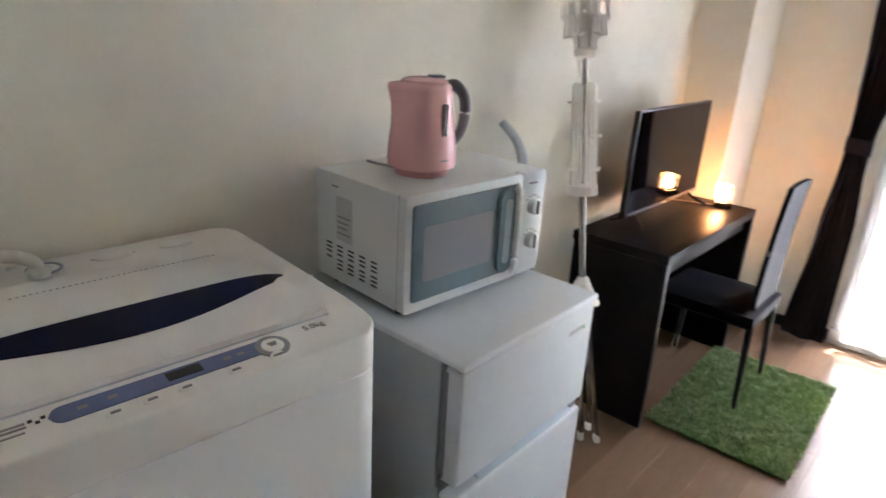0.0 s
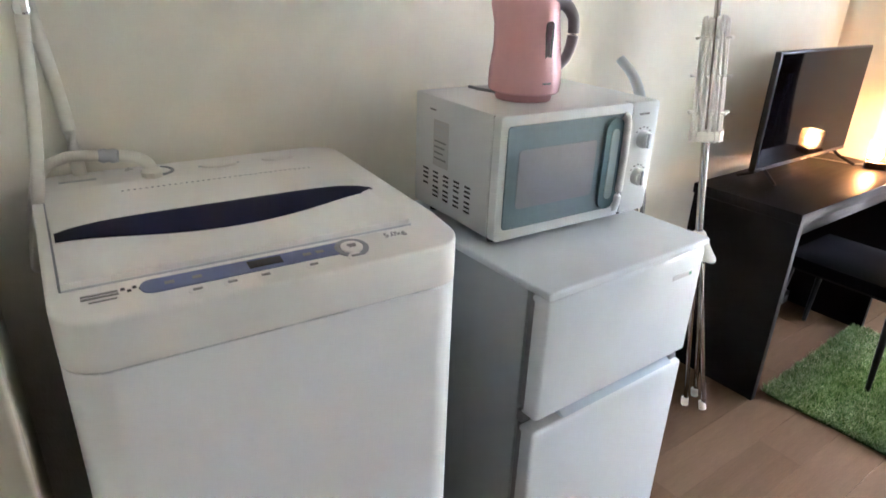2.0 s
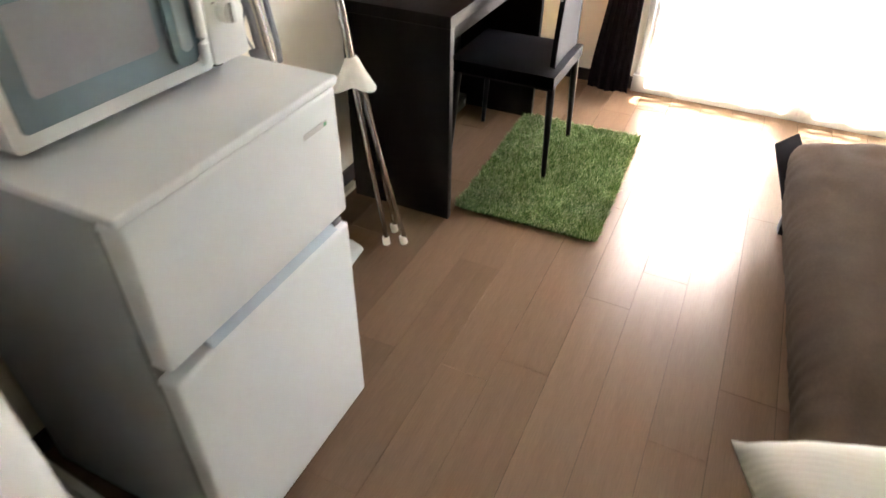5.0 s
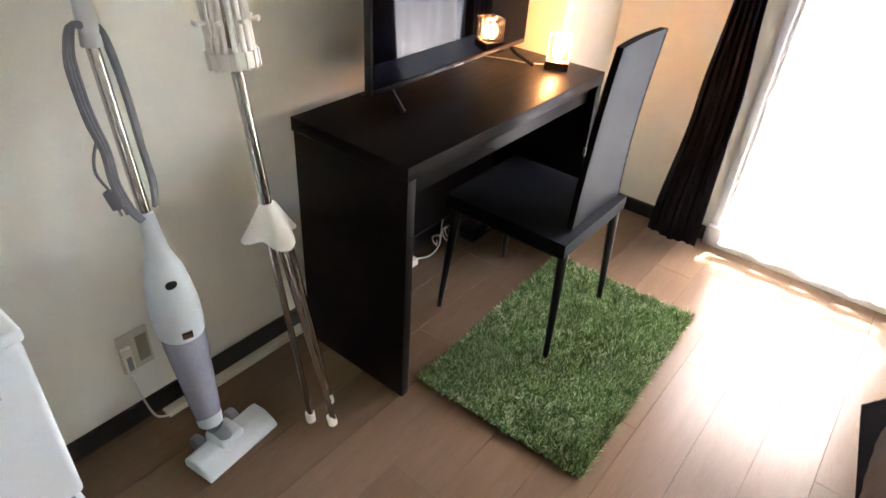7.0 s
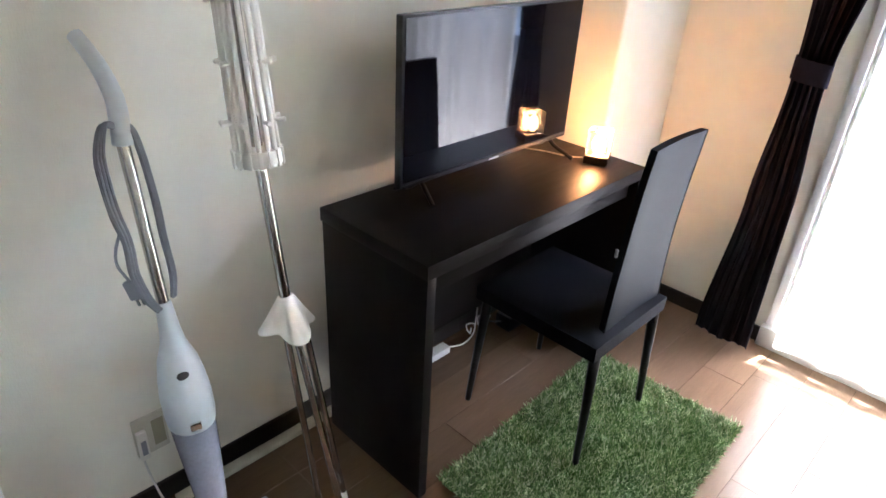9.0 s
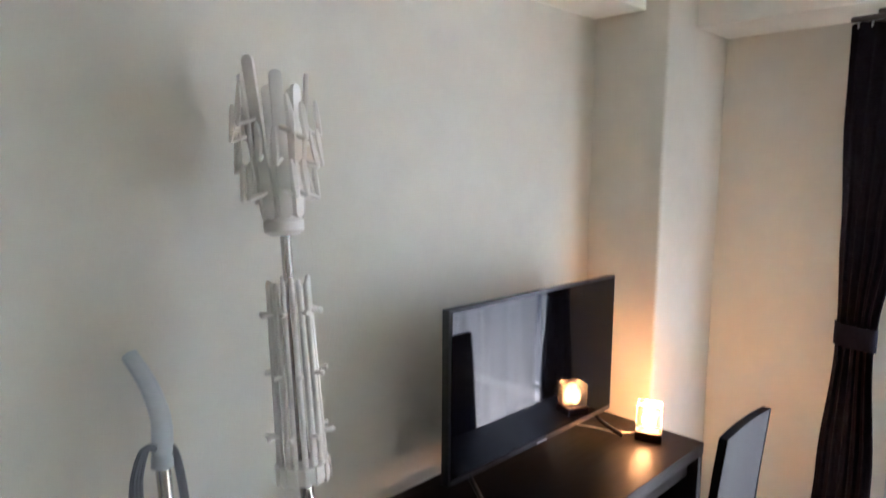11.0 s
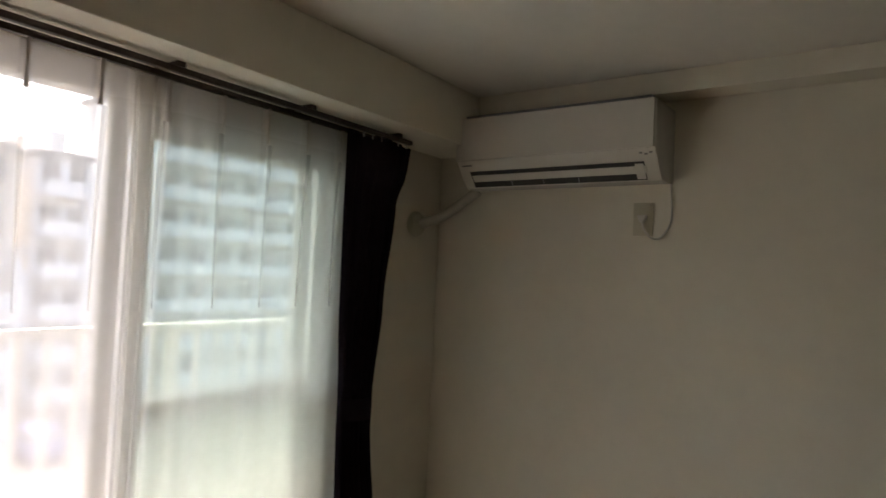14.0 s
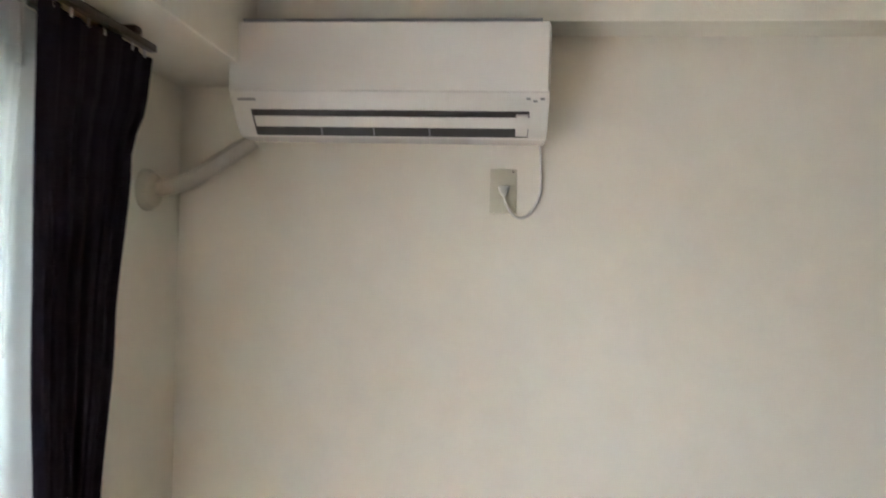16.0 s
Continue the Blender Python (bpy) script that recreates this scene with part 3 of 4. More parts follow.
inlet = part("inlet_well", lathe([(.030, 0), (.030, .003), (.025, .004), (.023, .001)], 24, Matrix.Translation((.092, -.534, 1.0595))), M_GREY, washer)

tap = thing("water_tap", "chrome washing machine tap on an ivory wall pipe", "tap", (XW, -.012, .03))
part("wall_flange", lathe([(.045, 0), (.045, .006), (.036, .014), (.018, .02)], 24, along((0, -.665, 1.44), (.1, -.665, 1.44))), M_PLATE, tap)
part("spout", tube([(.015, -.665, 1.44), (.08, -.667, 1.44), (.115, -.668, 1.43), (.12, -.67, 1.395)], .014, 12), M_CHROME, tap)
part("tap_handle", lathe([(.010, 0), (.010, .03), (.024, .034), (.024, .044), (.016, .05)], 16, Matrix.Translation((.075, -.667, 1.448))), M_CHROME, tap)
hose = thing("supply_hose", "ivory water hose hanging from the tap to the washing machine inlet", "hose", (XW - .006, 0, 0))
part("coupling", lathe([(.019, 0), (.023, .006), (.023, .020), (.017, .028), (.014, .032)], 12, along((.12, -.684, 1.392), (.12, -.682, 1.43))), M_CREAM, hose)
part("collar", lathe([(.012, 0), (.0145, .008), (.012, .016), (.0145, .024), (.012, .032), (.0145, .04)], 16, along((.121, -.686, 1.350), (.12, -.684, 1.39))), M_CHROME, hose)
part("hose_tube", tube([(.122, -.687, 1.36), (.128, -.702, 1.2), (.138, -.720, 1.08), (.14, -.737, .98), (.10, -.745, .93), (.06, -.735, .99), (.045, -.71, 1.075), (.05, -.665, 1.104), (.066, -.605, 1.104)], .0098, 12, n=12), M_CREAM, hose)
part("collar", lathe([(.011, 0), (.0135, .008), (.011, .016), (.0135, .024), (.011, .032)], 16, along((.062, -.612, 1.104), (.076, -.577, 1.102))), M_LGREY, hose)
part("elbow", tube([(.076, -.580, 1.103), (.085, -.556, 1.099), (.095, -.537, 1.084), (.095, -.534, 1.062)], .0115, 12), M_CREAM, hose)
part("elbow_nut", lathe([(.018, 0), (.020, .01), (.014, .018)], 8, Matrix.Translation((.095, -.534, 1.062))), M_CREAM, hose)
drain = thing("wall_pipe", "ivory vertical cable cover on the wall behind the hose", "pipe", (XW, 0, 0))
part("cover", tube([(.012, -.705, 1.70), (.014, -.668, 1.35), (.014, -.645, 1.11), (.014, -.640, .7), (.014, -.640, .10)], .012, 10), M_CREAM, drain)

# ---- refrigerator ----
fridge = thing("refrigerator", "small white two-door refrigerator with doors closed and a microwave on it", "refrigerator")
FY0, FY1, FX = .0, .506, .652
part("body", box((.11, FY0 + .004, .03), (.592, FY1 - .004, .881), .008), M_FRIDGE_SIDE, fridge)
part("top_plate", box((.10, FY0 - .003, .8825), (FX + .005, FY1 + .003, .900), .006, 3), M_FRIDGE, fridge)
for nm, z0, z1 in (("freezer_door", .602, .8795), ("main_door", .026, .572)):
    d = part(nm, box((.606, FY0, z0), (FX, FY1, z1), .010, 3), M_FRIDGE, fridge)
    part("gasket", box((.5935, FY0 + .01, z0 + .008), (.605, FY1 - .01, z1 - .008), .002), M_GREY, d, "grey door gasket")
    part("edge_groove", box((.6115, FY0 - .0012, z0 + .012), (.6165, FY0 + .0002, z1 - .012)), M_GREY, d)
part("grip_recess", prism([(.610, .574), (.640, .574), (.650, .5755), (.632, .586), (.618, .600), (.610, .600)], FY0 + .09, FY1 - .04, "y", .001), mat("grip_pale_blue", (.50, .60, .68), .25), fridge, "pale blue grip recess between the doors")
part("grip_back", box((.594, FY0 + .006, .5735), (.609, FY1 - .006, .6005)), M_GREY, fridge)
part("grip_end", box((.610, FY1 - .038, .576), (.642, FY1 - .012, .590), .003), M_GREY, fridge)
part("badge", box((FX + .0002, .395, .818), (FX + .0016, .465, .829), .0004), M_LGREY, fridge, "small silver badge")
part("badge_mark", box((FX + .0018, .455, .820), (FX + .0024, .463, .827)), mat("badge_green", (.1, .35, .2), .4), fridge)
for x in (.16, .60):
    for y in (.05, .455):
        part("foot", lathe([(.018, 0), (.02, .006), (.016, .03)], 12, Matrix.Translation((x, y, 0))), M_BLACK, fridge)
part("hinge", box((.612, FY0 + .012, .004), (.640, FY0 + .05, .025), .002), M_BLACK, fridge)

# ---- microwave ----
mw = thing("microwave", "white microwave oven with a blue-grey glass door, on the refrigerator", "microwave", (.462, .028, .900), -3.4)
W, D, H0, H = .458, .325, .022, .282
part("case", box((-D, 0, H0), (-.0345, W, H), .006), M_MWWHITE, mw)
part("door_gap", box((-.0344, .003, H0 + .003), (-.0302, W - .003, H - .003)), M_BLACK, mw, "dark gap behind the door")
door = part("door", prism(pill(W * .40, (H0 + H) / 2, W * .40, (H - H0) / 2, .008), -.030, -.006, "x", .003), M_MWWHITE, mw)
part("door_glass", prism(pill(W * .40 + .003, (H0 + H) / 2 + .002, W * .40 - .014, (H - H0) / 2 - .022, .008), -.0055, -.0025, "x", .001), M_MWGLASS, door, "blue-grey glass of the oven door")
part("screen", prism(pill(.155, (H0 + H) / 2 - .002, .108, .062, .010), -.0022, -.0012, "x"), M_MWSCREEN, door, "perforated inner window")
gx = .330
hd = prism(pill(gx - .020, (H0 + H) / 2, .027, .104, .0265, 10), -.002, .004, "x", .001)
hd = part("handle_recess", hd, mat("oven_handle_well", (.12, .19, .22), .2, coat=.5), door)
part("handle_bar", tube([(.001, gx + .004, (H0 + H) / 2 + .106), (.007, gx + .011, (H0 + H) / 2 + .094), (.009, gx + .013, (H0 + H) / 2), (.007, gx + .011, (H0 + H) / 2 - .094), (.001, gx + .004, (H0 + H) / 2 - .106)], .0085, 10), M_MWWHITE, door)
part("handle_inner", prism(pill(gx - .019, (H0 + H) / 2, .012, .080, .0115, 8), .0042, .0058, "x"), mat("oven_handle_pane", (.30, .38, .41), .15, coat=.6), hd)
cp = part("control_panel", prism(pill(W * .905, (H0 + H) / 2, W * .093, (H - H0) / 2, .008), -.030, -.008, "x", .003), M_MWWHITE, mw)
for z in (.196, .108):
    k = part("knob", lathe([(.020, 0), (.020, .012), (.017, .016), (.012, .017)], 24, along((-.0075, W * .905, z), (.1, W * .905, z))), M_MWWHITE, cp)
    part("knob_grip", box((.009, W * .905 - .004, z - .017), (.016, W * .905 + .004, z + .017), .002), M_LGREY, k)
    for a in range(5):
        an = radians(40 + 25 * a)
        yy, zz = W * .905 + .028 * math.cos(an), z + .028 * math.sin(an)
        part("dial_mark", box((-.0078, yy - .003, zz - .0015), (-.0070, yy + .003, zz + .0015)), M_PRINT, cp)
part("panel_print", box((-.0078, W * .86, .252), (-.0070, W * .93, .257)), M_PRINT, cp)
for c in range(5):
    for r in range(6):
        x, z = -.285 + .042 * c, .054 + .0105 * r + (0 if r < 3 else .003)
        if not (c == 0 and r < 2):
            part("vent_slot", box((x, -.0008, z), (x + .021, .0004, z + .0045)), M_BLACK, mw, smooth=False)
sticker = part("side_label", box((-.245, -.0008, .128), (-.185, .0003, .232)), mat("label_film", (.52, .52, .50), .5), mw)
for k in range(7):
    part("label_line", box((-.240, -.0014, .222 - .013 * k), (-.192 - .006 * (k % 3), -.0010, .226 - .013 * k)), M_LGREY if k < 3 else M_PRINT, sticker)
part("label_line", box((-.262, -.0008, .250), (-.238, .0003, .254)), M_PRINT, mw)
for x in (-.29, -.06):
    for y in (.04, W - .04):
        part("foot", lathe([(.014, 0), (.014, H0)], 12, Matrix.Translation((x, y, 0))), M_BLACK, mw)

# ---- kettle ----
kettle = thing("electric_kettle", "glossy pink electric kettle with a grey handle, on the microwave", "kettle", (.322, .206, 1.182), 62)
part("power_base", lathe([(.060, 0), (.062, .005), (.060, .014)], 32), mat("kettle_base_rose", (.60, .28, .28), .4), kettle, "rose round power base")
kp = [(.072, .016), (.077, .020), (.079, .034), (.078, .06), (.072, .11), (.066, .155), (.063, .185), (.061, .196), (.056, .202)]
kb = lathe(kp, 36)
for v in kb.verts:
    if v.co.z > .13 and v.co.x < -.03 and abs(v.co.y) < .035:
        v.co.x -= .024 * (v.co.z - .13) / .07 * (1 - abs(v.co.y) / .035)
part("jug", kb, M_PINK, kettle)
part("kettle_lid", lathe([(.054, .201), (.050, .208), (.035, .213), (.015, .214)], 32), M_PINK, kettle)
part("lid_tab", box((.010, -.012, .212), (.045, .012, .219), .003), M_HANDLE, kettle)
part("handle", tube([(.048, 0, .192), (.074, 0, .196), (.096, 0, .170), (.099, 0, .128), (.090, 0, .090), (.070, 0, .066)], lambda t: .0145 - .004 * t, 12, n=8), M_HANDLE, kettle)
g = prism(pill(0, .125, .0085, .040, .008, 6), -.003, .003, "y", .001)
g.transform(Matrix.Rotation(radians(23), 4, "Z") @ Matrix.Translation((.0, -.0705, 0)) @ Matrix.Rotation(0, 4, "X"))
part("water_gauge", g, mat("gauge_dark", (.05, .02, .03), .12, coat=.8), kettle, "dark vertical water gauge")
g = box((-.010, -.002, .041), (.010, .002, .044))
g.transform(Matrix.Rotation(radians(21), 4, "Z") @ Matrix.Translation((0, -.0785, 0)))
part("print_line", g, M_PRINT, kettle)
part("cord", tube([(-.05, .03, .006), (-.075, .05, .008), (-.085, .075, .006), (-.10, .11, .005)], .0035, 8), M_GREY, kettle)

# ---- desk ----
desk = thing("desk", "espresso-brown laminate writing desk with panel sides", "desk")
DX0, DX1, DY0, DY1, DZ = .102, .505, 1.335, 2.298, .742
part("tabletop", box((DX0, DY0, DZ - .038), (DX1, DY1, DZ), .0025), M_DESK, desk)
for y in (DY0 + .002, DY1 - .030):
    part("side_panel", box((DX0 + .006, y, 0), (DX1 - .0015, y + .028, DZ - .039), .0015), M_DESK, desk)
part("apron", box((DX1 - .050, DY0 + .031, DZ - .105), (DX1 - .032, DY1 - .031, DZ - .039), .002), M_DESK, desk)
part("back_panel", box((DX0 + .012, DY0 + .031, .16), (DX0 + .028, DY1 - .031, .47), .002), M_DESK, desk)

# ---- television ----
tv = thing("television", "black flat television, switched off, standing on the desk", "television", (.224, 1.858, DZ), 0)
part("cabinet", box((-.045, -.30, .085), (-.012, .30, .40), .012, 3), M_BLACK, tv)
part("bezel", box((-.014, -.364, .048), (.010, .364, .476), .003), M_BLACK, tv)
part("screen", box((.0102, -.356, .064), (.0125, .356, .469)), M_SCREEN, tv, "dark reflecting screen")
part("lower_trim", box((.0102, -.356, .050), (.0135, .356, .057), .001), M_BLACK, tv)
part("brand_bar", box((.0137, -.022, .051), (.0146, .022, .056)), M_LGREY, tv)
for s in (-1, 1):
    y = s * .285
    part("stand_foot", tube([(-.085, y + s * .012, .005), (-.03, y + s * .004, .028), (0, y, .05), (.03, y + s * .004, .030), (.080 + .015 * s, y + s * .012, .005)], .0065, 8), M_BLACK, tv)

lamp = thing("table_lamp", "small glowing glass-block table lamp with a wooden base, on the desk", "table lamp", (.372, 2.213, DZ), 24)
part("base", box((-.038, -.038, 0), (.038, .038, .026), .003), M_LAMPWOOD, lamp, "dark square wooden base")
part("shade", box((-.036, -.036, .028), (.036, .036, .104), .007, 3), M_ICE, lamp, "thick frosted glass block").visible_shadow = False
part("bulb", lathe([(.006, .034), (.017, .046), (.020, .062), (.014, .080), (.004, .088)], 16), M_GLOW, lamp, "lit warm bulb")
lampcord = thing("lamp_cord", "thin white lamp cord lying on the desk top", "cord")
part("cord", tube([(.335, 2.205, DZ + .003), (.29, 2.17, DZ + .003), (.22, 2.15, DZ + .003), (.15, 2.12, DZ + .003), (.115, 2.12, DZ + .003)], .0022, 6), M_WCORD, lampcord)

# ---- chair ----
chair = thing("dining_chair", "black leatherette high-backed chair standing on the green rug", "chair", (0, 0, 0))


def seat(u, v, s):
    x, y = .315 + .42 * u, 1.740 + .385 * v
    crown = (1 - (2 * u - 1) ** 4) * (1 - (2 * v - 1) ** 4)
    return (x, y, .395 + s * (.045 + .018 * crown))


part("seat", sheet(seat, 18, 18), M_PU, chair)


def back(u, v, s):
    z = .385 + .585 * v
    waist = .018 * math.sin(math.pi * min(1, max(0, (v - .1) / .75)))
    half = .152 - .020 * v - waist * .35
    x = .694 + .028 * v ** 1.5 - .006 * math.sin(math.pi * v)
    w = 2 * u - 1
    thick = .020 * (1 - .12 * abs(w) ** 8)
    zz = z - .003 * w * w * v
    return (x + s * thick - .004 * (1 - w * w), 1.945 + half * w + .018, zz)


part("backrest", sheet(back, 16, 28), M_PUBACK, chair, "blue-black padded backrest")
for s in (0, 1):
    part("piping", tube([back(s, k / 11, .97) for k in range(12)], .0028, 6, n=2), M_PU, chair)
for (x0, y0), (x1, y1) in (((.345, 1.762), (.322, 1.733)), ((.345, 2.098), (.314, 2.133)), ((.718, 1.775), (.735, 1.752)), ((.715, 2.105), (.722, 2.140))):
    part("leg", lathe([(.016, 0), (.0095, .40)], 10, along((x0, y0, .40), (x1, y1, .018 if x1 > .5 else 0))), M_METAL_B, chair)
part("zip_tag", box((.716, 1.769, .700), (.724, 1.773, .722), .001), M_GREY, chair, "small metal zip tag")
part("frame", box((.335, 1.757, .378), (.722, 2.108, .394), .004), M_METAL_B, chair)

# ---- laundry stand, folded ----
stand = thing("laundry_stand", "folded steel and white plastic laundry drying stand leaning against the wall", "drying rack")
hub, tip = Vector((.300, 1.105, .600)), Vector((.192, 1.100, 1.435))


def pole(t):
    return hub + (tip - hub) * t - Vector((0, .010, 0)) * math.sin(math.pi * min(1, max(0, t)))


for fx, fy in ((.428, 1.140), (.375, 1.108), (.363, 1.188)):
    l = part("leg", rod((hub.x + .4 * (fx - hub.x) * .2, hub.y + (fy - 1.140) * .6, .60), (fx, fy, .022), .0085, 12), M_STEEL, stand, "polished steel leg")
    part("rubber_foot", lathe([(.013, 0), (.013, .028), (.010, .032)], 12, along((fx, fy, .0), (hub.x, hub.y, .6))), M_POLEW, l)
part("lower_pole", rod(pole(-.05), pole(.55), .0125, 16), M_STEEL, stand)
part("upper_pole", rod(pole(.5), pole(1.0), .0095, 16), M_STEEL, stand)
hb = lathe([(.068, -.048), (.069, -.044), (.046, -.008), (.020, .034), (.014, .040)], 30, Matrix.Translation(hub + Vector((-.004, 0, .024))) @ Matrix.Rotation(radians(-6), 4, "Y"))
for v in hb.verts:
    d = v.co - hub
    if d.z < .03:
        a = math.atan2(d.y, d.x)
        k = .84 + .24 * math.cos(3 * a + .6)
        v.co.x, v.co.y = hub.x + d.x * k, hub.y + d.y * k
        v.co.z -= .007 * math.cos(3 * a + .6)
part("hub", hb, M_POLEW, stand, "white plastic spreader hub")
arms = part("arm_holder", lathe([(.046, -.004), (.050, .004), (.048, .028), (.034, .034)], 28, along(pole(.44), pole(1))), M_POLEW, stand)
u = along(pole(.44), pole(1))
for k in range(15):
    a = 2 * math.pi * k / 15
    r0, r1 = .042, .033 + .002 * (k % 3)
    b = lathe([(.0054, 0), (.0050, .335 + .005 * (k % 4)), (.0030, .340 + .005 * (k % 4))], 8)
    tilt = math.atan2(r0 - r1, .36)
    b.transform(u @ Matrix.Rotation(a, 4, "Z") @ Matrix.Translation((r0, 0, .02)) @ Matrix.Rotation(-tilt, 4, "Y") @ Matrix.Rotation(radians(90), 4, "Z"))
    part("rod", b, M_POLEW, arms)
    tooth = box((.046, -.004, -.004), (.052, .004, .030), .001)
    tooth.transform(u @ Matrix.Rotation(a, 4, "Z"))
    part("tooth", tooth, M_POLEW, arms)
    for j in range(3):
        if (k + j) % 2 == 0:
            z = .085 + .112 * j
            c = lathe([(.003, 0), (.0045, .003), (.0040, .020), (.006, .024), (.004, .029)], 8, u @ Matrix.Rotation(a, 4, "Z") @ Matrix.Translation((r0 - .004 - .03 * z, 0, z)) @ Matrix.Rotation(radians(90), 4, "Y"))
            part("clip_knob", c, M_POLEW, arms)
cup = part("hanger_holder", lathe([(.024, 0), (.036, .008), (.037, .026), (.030, .034)], 28, along(pole(.975), pole(1.2))), M_POLEW, stand)
u = along(pole(1.0), pole(1.5))
for k in range(8):
    a = 2 * math.pi * k / 8 + .35
    length = (.29, .26, .24, .27, .25, .26, .28, .25)[k]
    fan = (.09, .12, .08, .12, .10, .08, .11, .09)[k]
    m = u @ Matrix.Rotation(a, 4, "Z") @ Matrix.Translation((.034, 0, .01)) @ Matrix.Rotation(fan, 4, "Y")
    b = prism(pill(0, length / 2, .0115, length / 2, .011, 4), -.0035, .0035, "y", .0008)
    b.transform(m @ Matrix.Rotation(radians(90), 4, "Z"))
    s = part("hanger_arm", b, M_POLEW, cup, "white fold-up hanger arm")
    for j in range(4):
        z = .05 + j * (length - .08) / 3.2
        hole = lathe([(.003, -.0032), (.003, .0032)], 8, m @ Matrix.Rotation(radians(90), 4, "Z") @ Matrix.Translation((0, 0, z)) @ Matrix.Rotation(radians(90), 4, "X"))
        part("slot", hole, M_GREY, s)
        if j < 3:
            sgn = 1 if (j + k) % 2 else -1
            hk = tube([(.020, sgn * .012, z + .055), (.026, sgn * .015, z + .02), (.034, sgn * .017, z - .012)], lambda t: .004 + .0045 * math.sin(math.pi * t), 6, n=4, flat=.6)
            tube([(0, 0, z), (.014, sgn * .008, z - .006), (.033, sgn * .016, z - .010)], .0045, 6, n=3, into=hk)
            hk.transform(m)
            part("hook", hk, M_POLEW, s)

# ---- vacuum cleaner ----
vac = thing("stick_vacuum", "white stick vacuum cleaner with smoky dust cup, leaning on the wall", "vacuum cleaner")
A, B = Vector((.288, .874, .085)), Vector((.138, .881, 1.015))


def vp(t):
    return A + (B - A) * t


ax = along(A, B)
part("dust_cup", lathe([(.024, .055), (.031, .062), (.036, .11), (.047, .27), (.049, .322)], 28, ax, squash=(1, .95)), M_CUP, vac, "smoky translucent dust cup")
part("cup_nose", lathe([(.022, .040), (.030, .045), (.032, .074), (.031, .080)], 24, ax), M_VAC, vac)
part("filter", lathe([(.015, .17), (.028, .19), (.030, .295)], 20, ax), M_GREY, vac)
part("motor_body", lathe([(.047, .312), (.051, .322), (.054, .35), (.0535, .40), (.049, .44), (.041, .482), (.032, .505), (.026, .522), (.021, .555), (.0175, .60), (.0155, .616)], 30, ax), M_VAC, vac)
part("switch", lathe([(.013, 0), (.013, .004), (.010, .006)], 20, along(vp(.487) + Vector((.0395, -.010, .006)), vp(.465) + Vector((.15, -.016, .045))), squash=(1, .75)), M_BLACK, vac, "black oval switch")
part("latch", box((-.012, -.010, 0), (.012, .010, .006), .003, m=along(vp(.365) + Vector((.050, -.012, .0)), vp(.365) + Vector((.12, -.03, .01)))), M_CHROME, vac)
part("cord_hook", box((-.010, -.035, .50), (.010, -.018, .56), .004, m=ax), M_VAC, vac)
part("tube", rod(vp(.60), vp(1.02), .0125, 16), M_STEEL, vac, "polished steel tube")
part("grip", tube([tuple(vp(1.005)), (.136, .883, 1.066), (.128, .884, 1.108), (.100, .877, 1.158), (.052, .864, 1.204)], lambda t: .0195 - .005 * t, 14, n=6), M_VAC, vac, "white curved handle")
head = part("floor_head", prism([(-.046, .006), (.050, .006), (.054, .018), (.038, .032), (.008, .046), (-.030, .045), (-.046, .028)], -.112, .112, "y", .007, seg=3), M_VAC, vac, "wide white floor head")
head.matrix_basis = pose(.288, .915, 0, 0, 0, 6)
hump = box((-.052, -.042, .012), (.020, .030, .058), .012, 3)
hump.transform(pose(.288, .915, 0, 0, 0, 6))
part("neck_mount", hump, M_VAC, vac)
part("neck", lathe([(.017, 0), (.019, .06), (.022, .075)], 18, along((.288, .908, .040), tuple(A + (B - A) * .045))), M_GREY, vac)
for s in (-1, 1):
    w = lathe([(.020, 0), (.022, .004), (.022, .020), (.018, .024)], 20, pose(.288, .915, 0, 0, 0, 6) @ Matrix.Translation((-.062, s * .055 - .012, .024)) @ Matrix.Rotation(radians(-90), 4, "X"))
    part("wheel", w, M_GREY, vac)
cord = thing("vacuum_cord", "grey power cord looped on the vacuum cleaner tube", "cord")
rr = random.Random(4)


def strand(rows, shift, out):
    return [tuple(vp(t) + Vector((.010 + out, o + shift * (.4 + 14 * abs(o)) * 1.6, shift * .5))) for t, o in rows]


for k in range(6):
    d, out = .0016 * (k - 2.5) + rr.uniform(-.001, .001), .005 * (k % 2)
    part("loop", tube(strand(((1.045, -.012), (1.050, -.030), (1.00, -.048), (.95, -.051), (.88, -.049), (.81, -.040), (.74, -.042), (.68, -.030), (.645, -.014)), d, out), .0034, 6, n=6), M_CORD, cord)
    part("loop", tube(strand(((1.045, -.010), (1.040, .014), (.99, .024), (.89, .029), (.80, .028), (.72, .029), (.665, .020)), d * .7, out), .0034, 6, n=6), M_CORD, cord)
part("tail", tube([tuple(vp(.84) + Vector((.010, -.046, 0))), tuple(vp(.80) + Vector((.004, -.062, 0))), tuple(vp(.765) + Vector((.002, -.066, 0))), tuple(vp(.725) + Vector((0, -.052, 0)))], .0030, 6), M_CORD, cord)
part("plug", box((-.008, -.014, 0), (.008, .014, .042), .004, m=along(vp(.725) + Vector((0, -.052, 0)), vp(.665) + Vector((.004, -.041, 0)))), M_CORD, cord, "grey two-pin plug")
for s in (-1, 1):
    part("pin", box((-.0012, s * .006 - .0025, .041), (.0012, s * .006 + .0025, .058), 0, m=along(vp(.725) + Vector((0, -.052, 0)), vp(.665) + Vector((.004, -.041, 0)))), M_STEEL, cord)

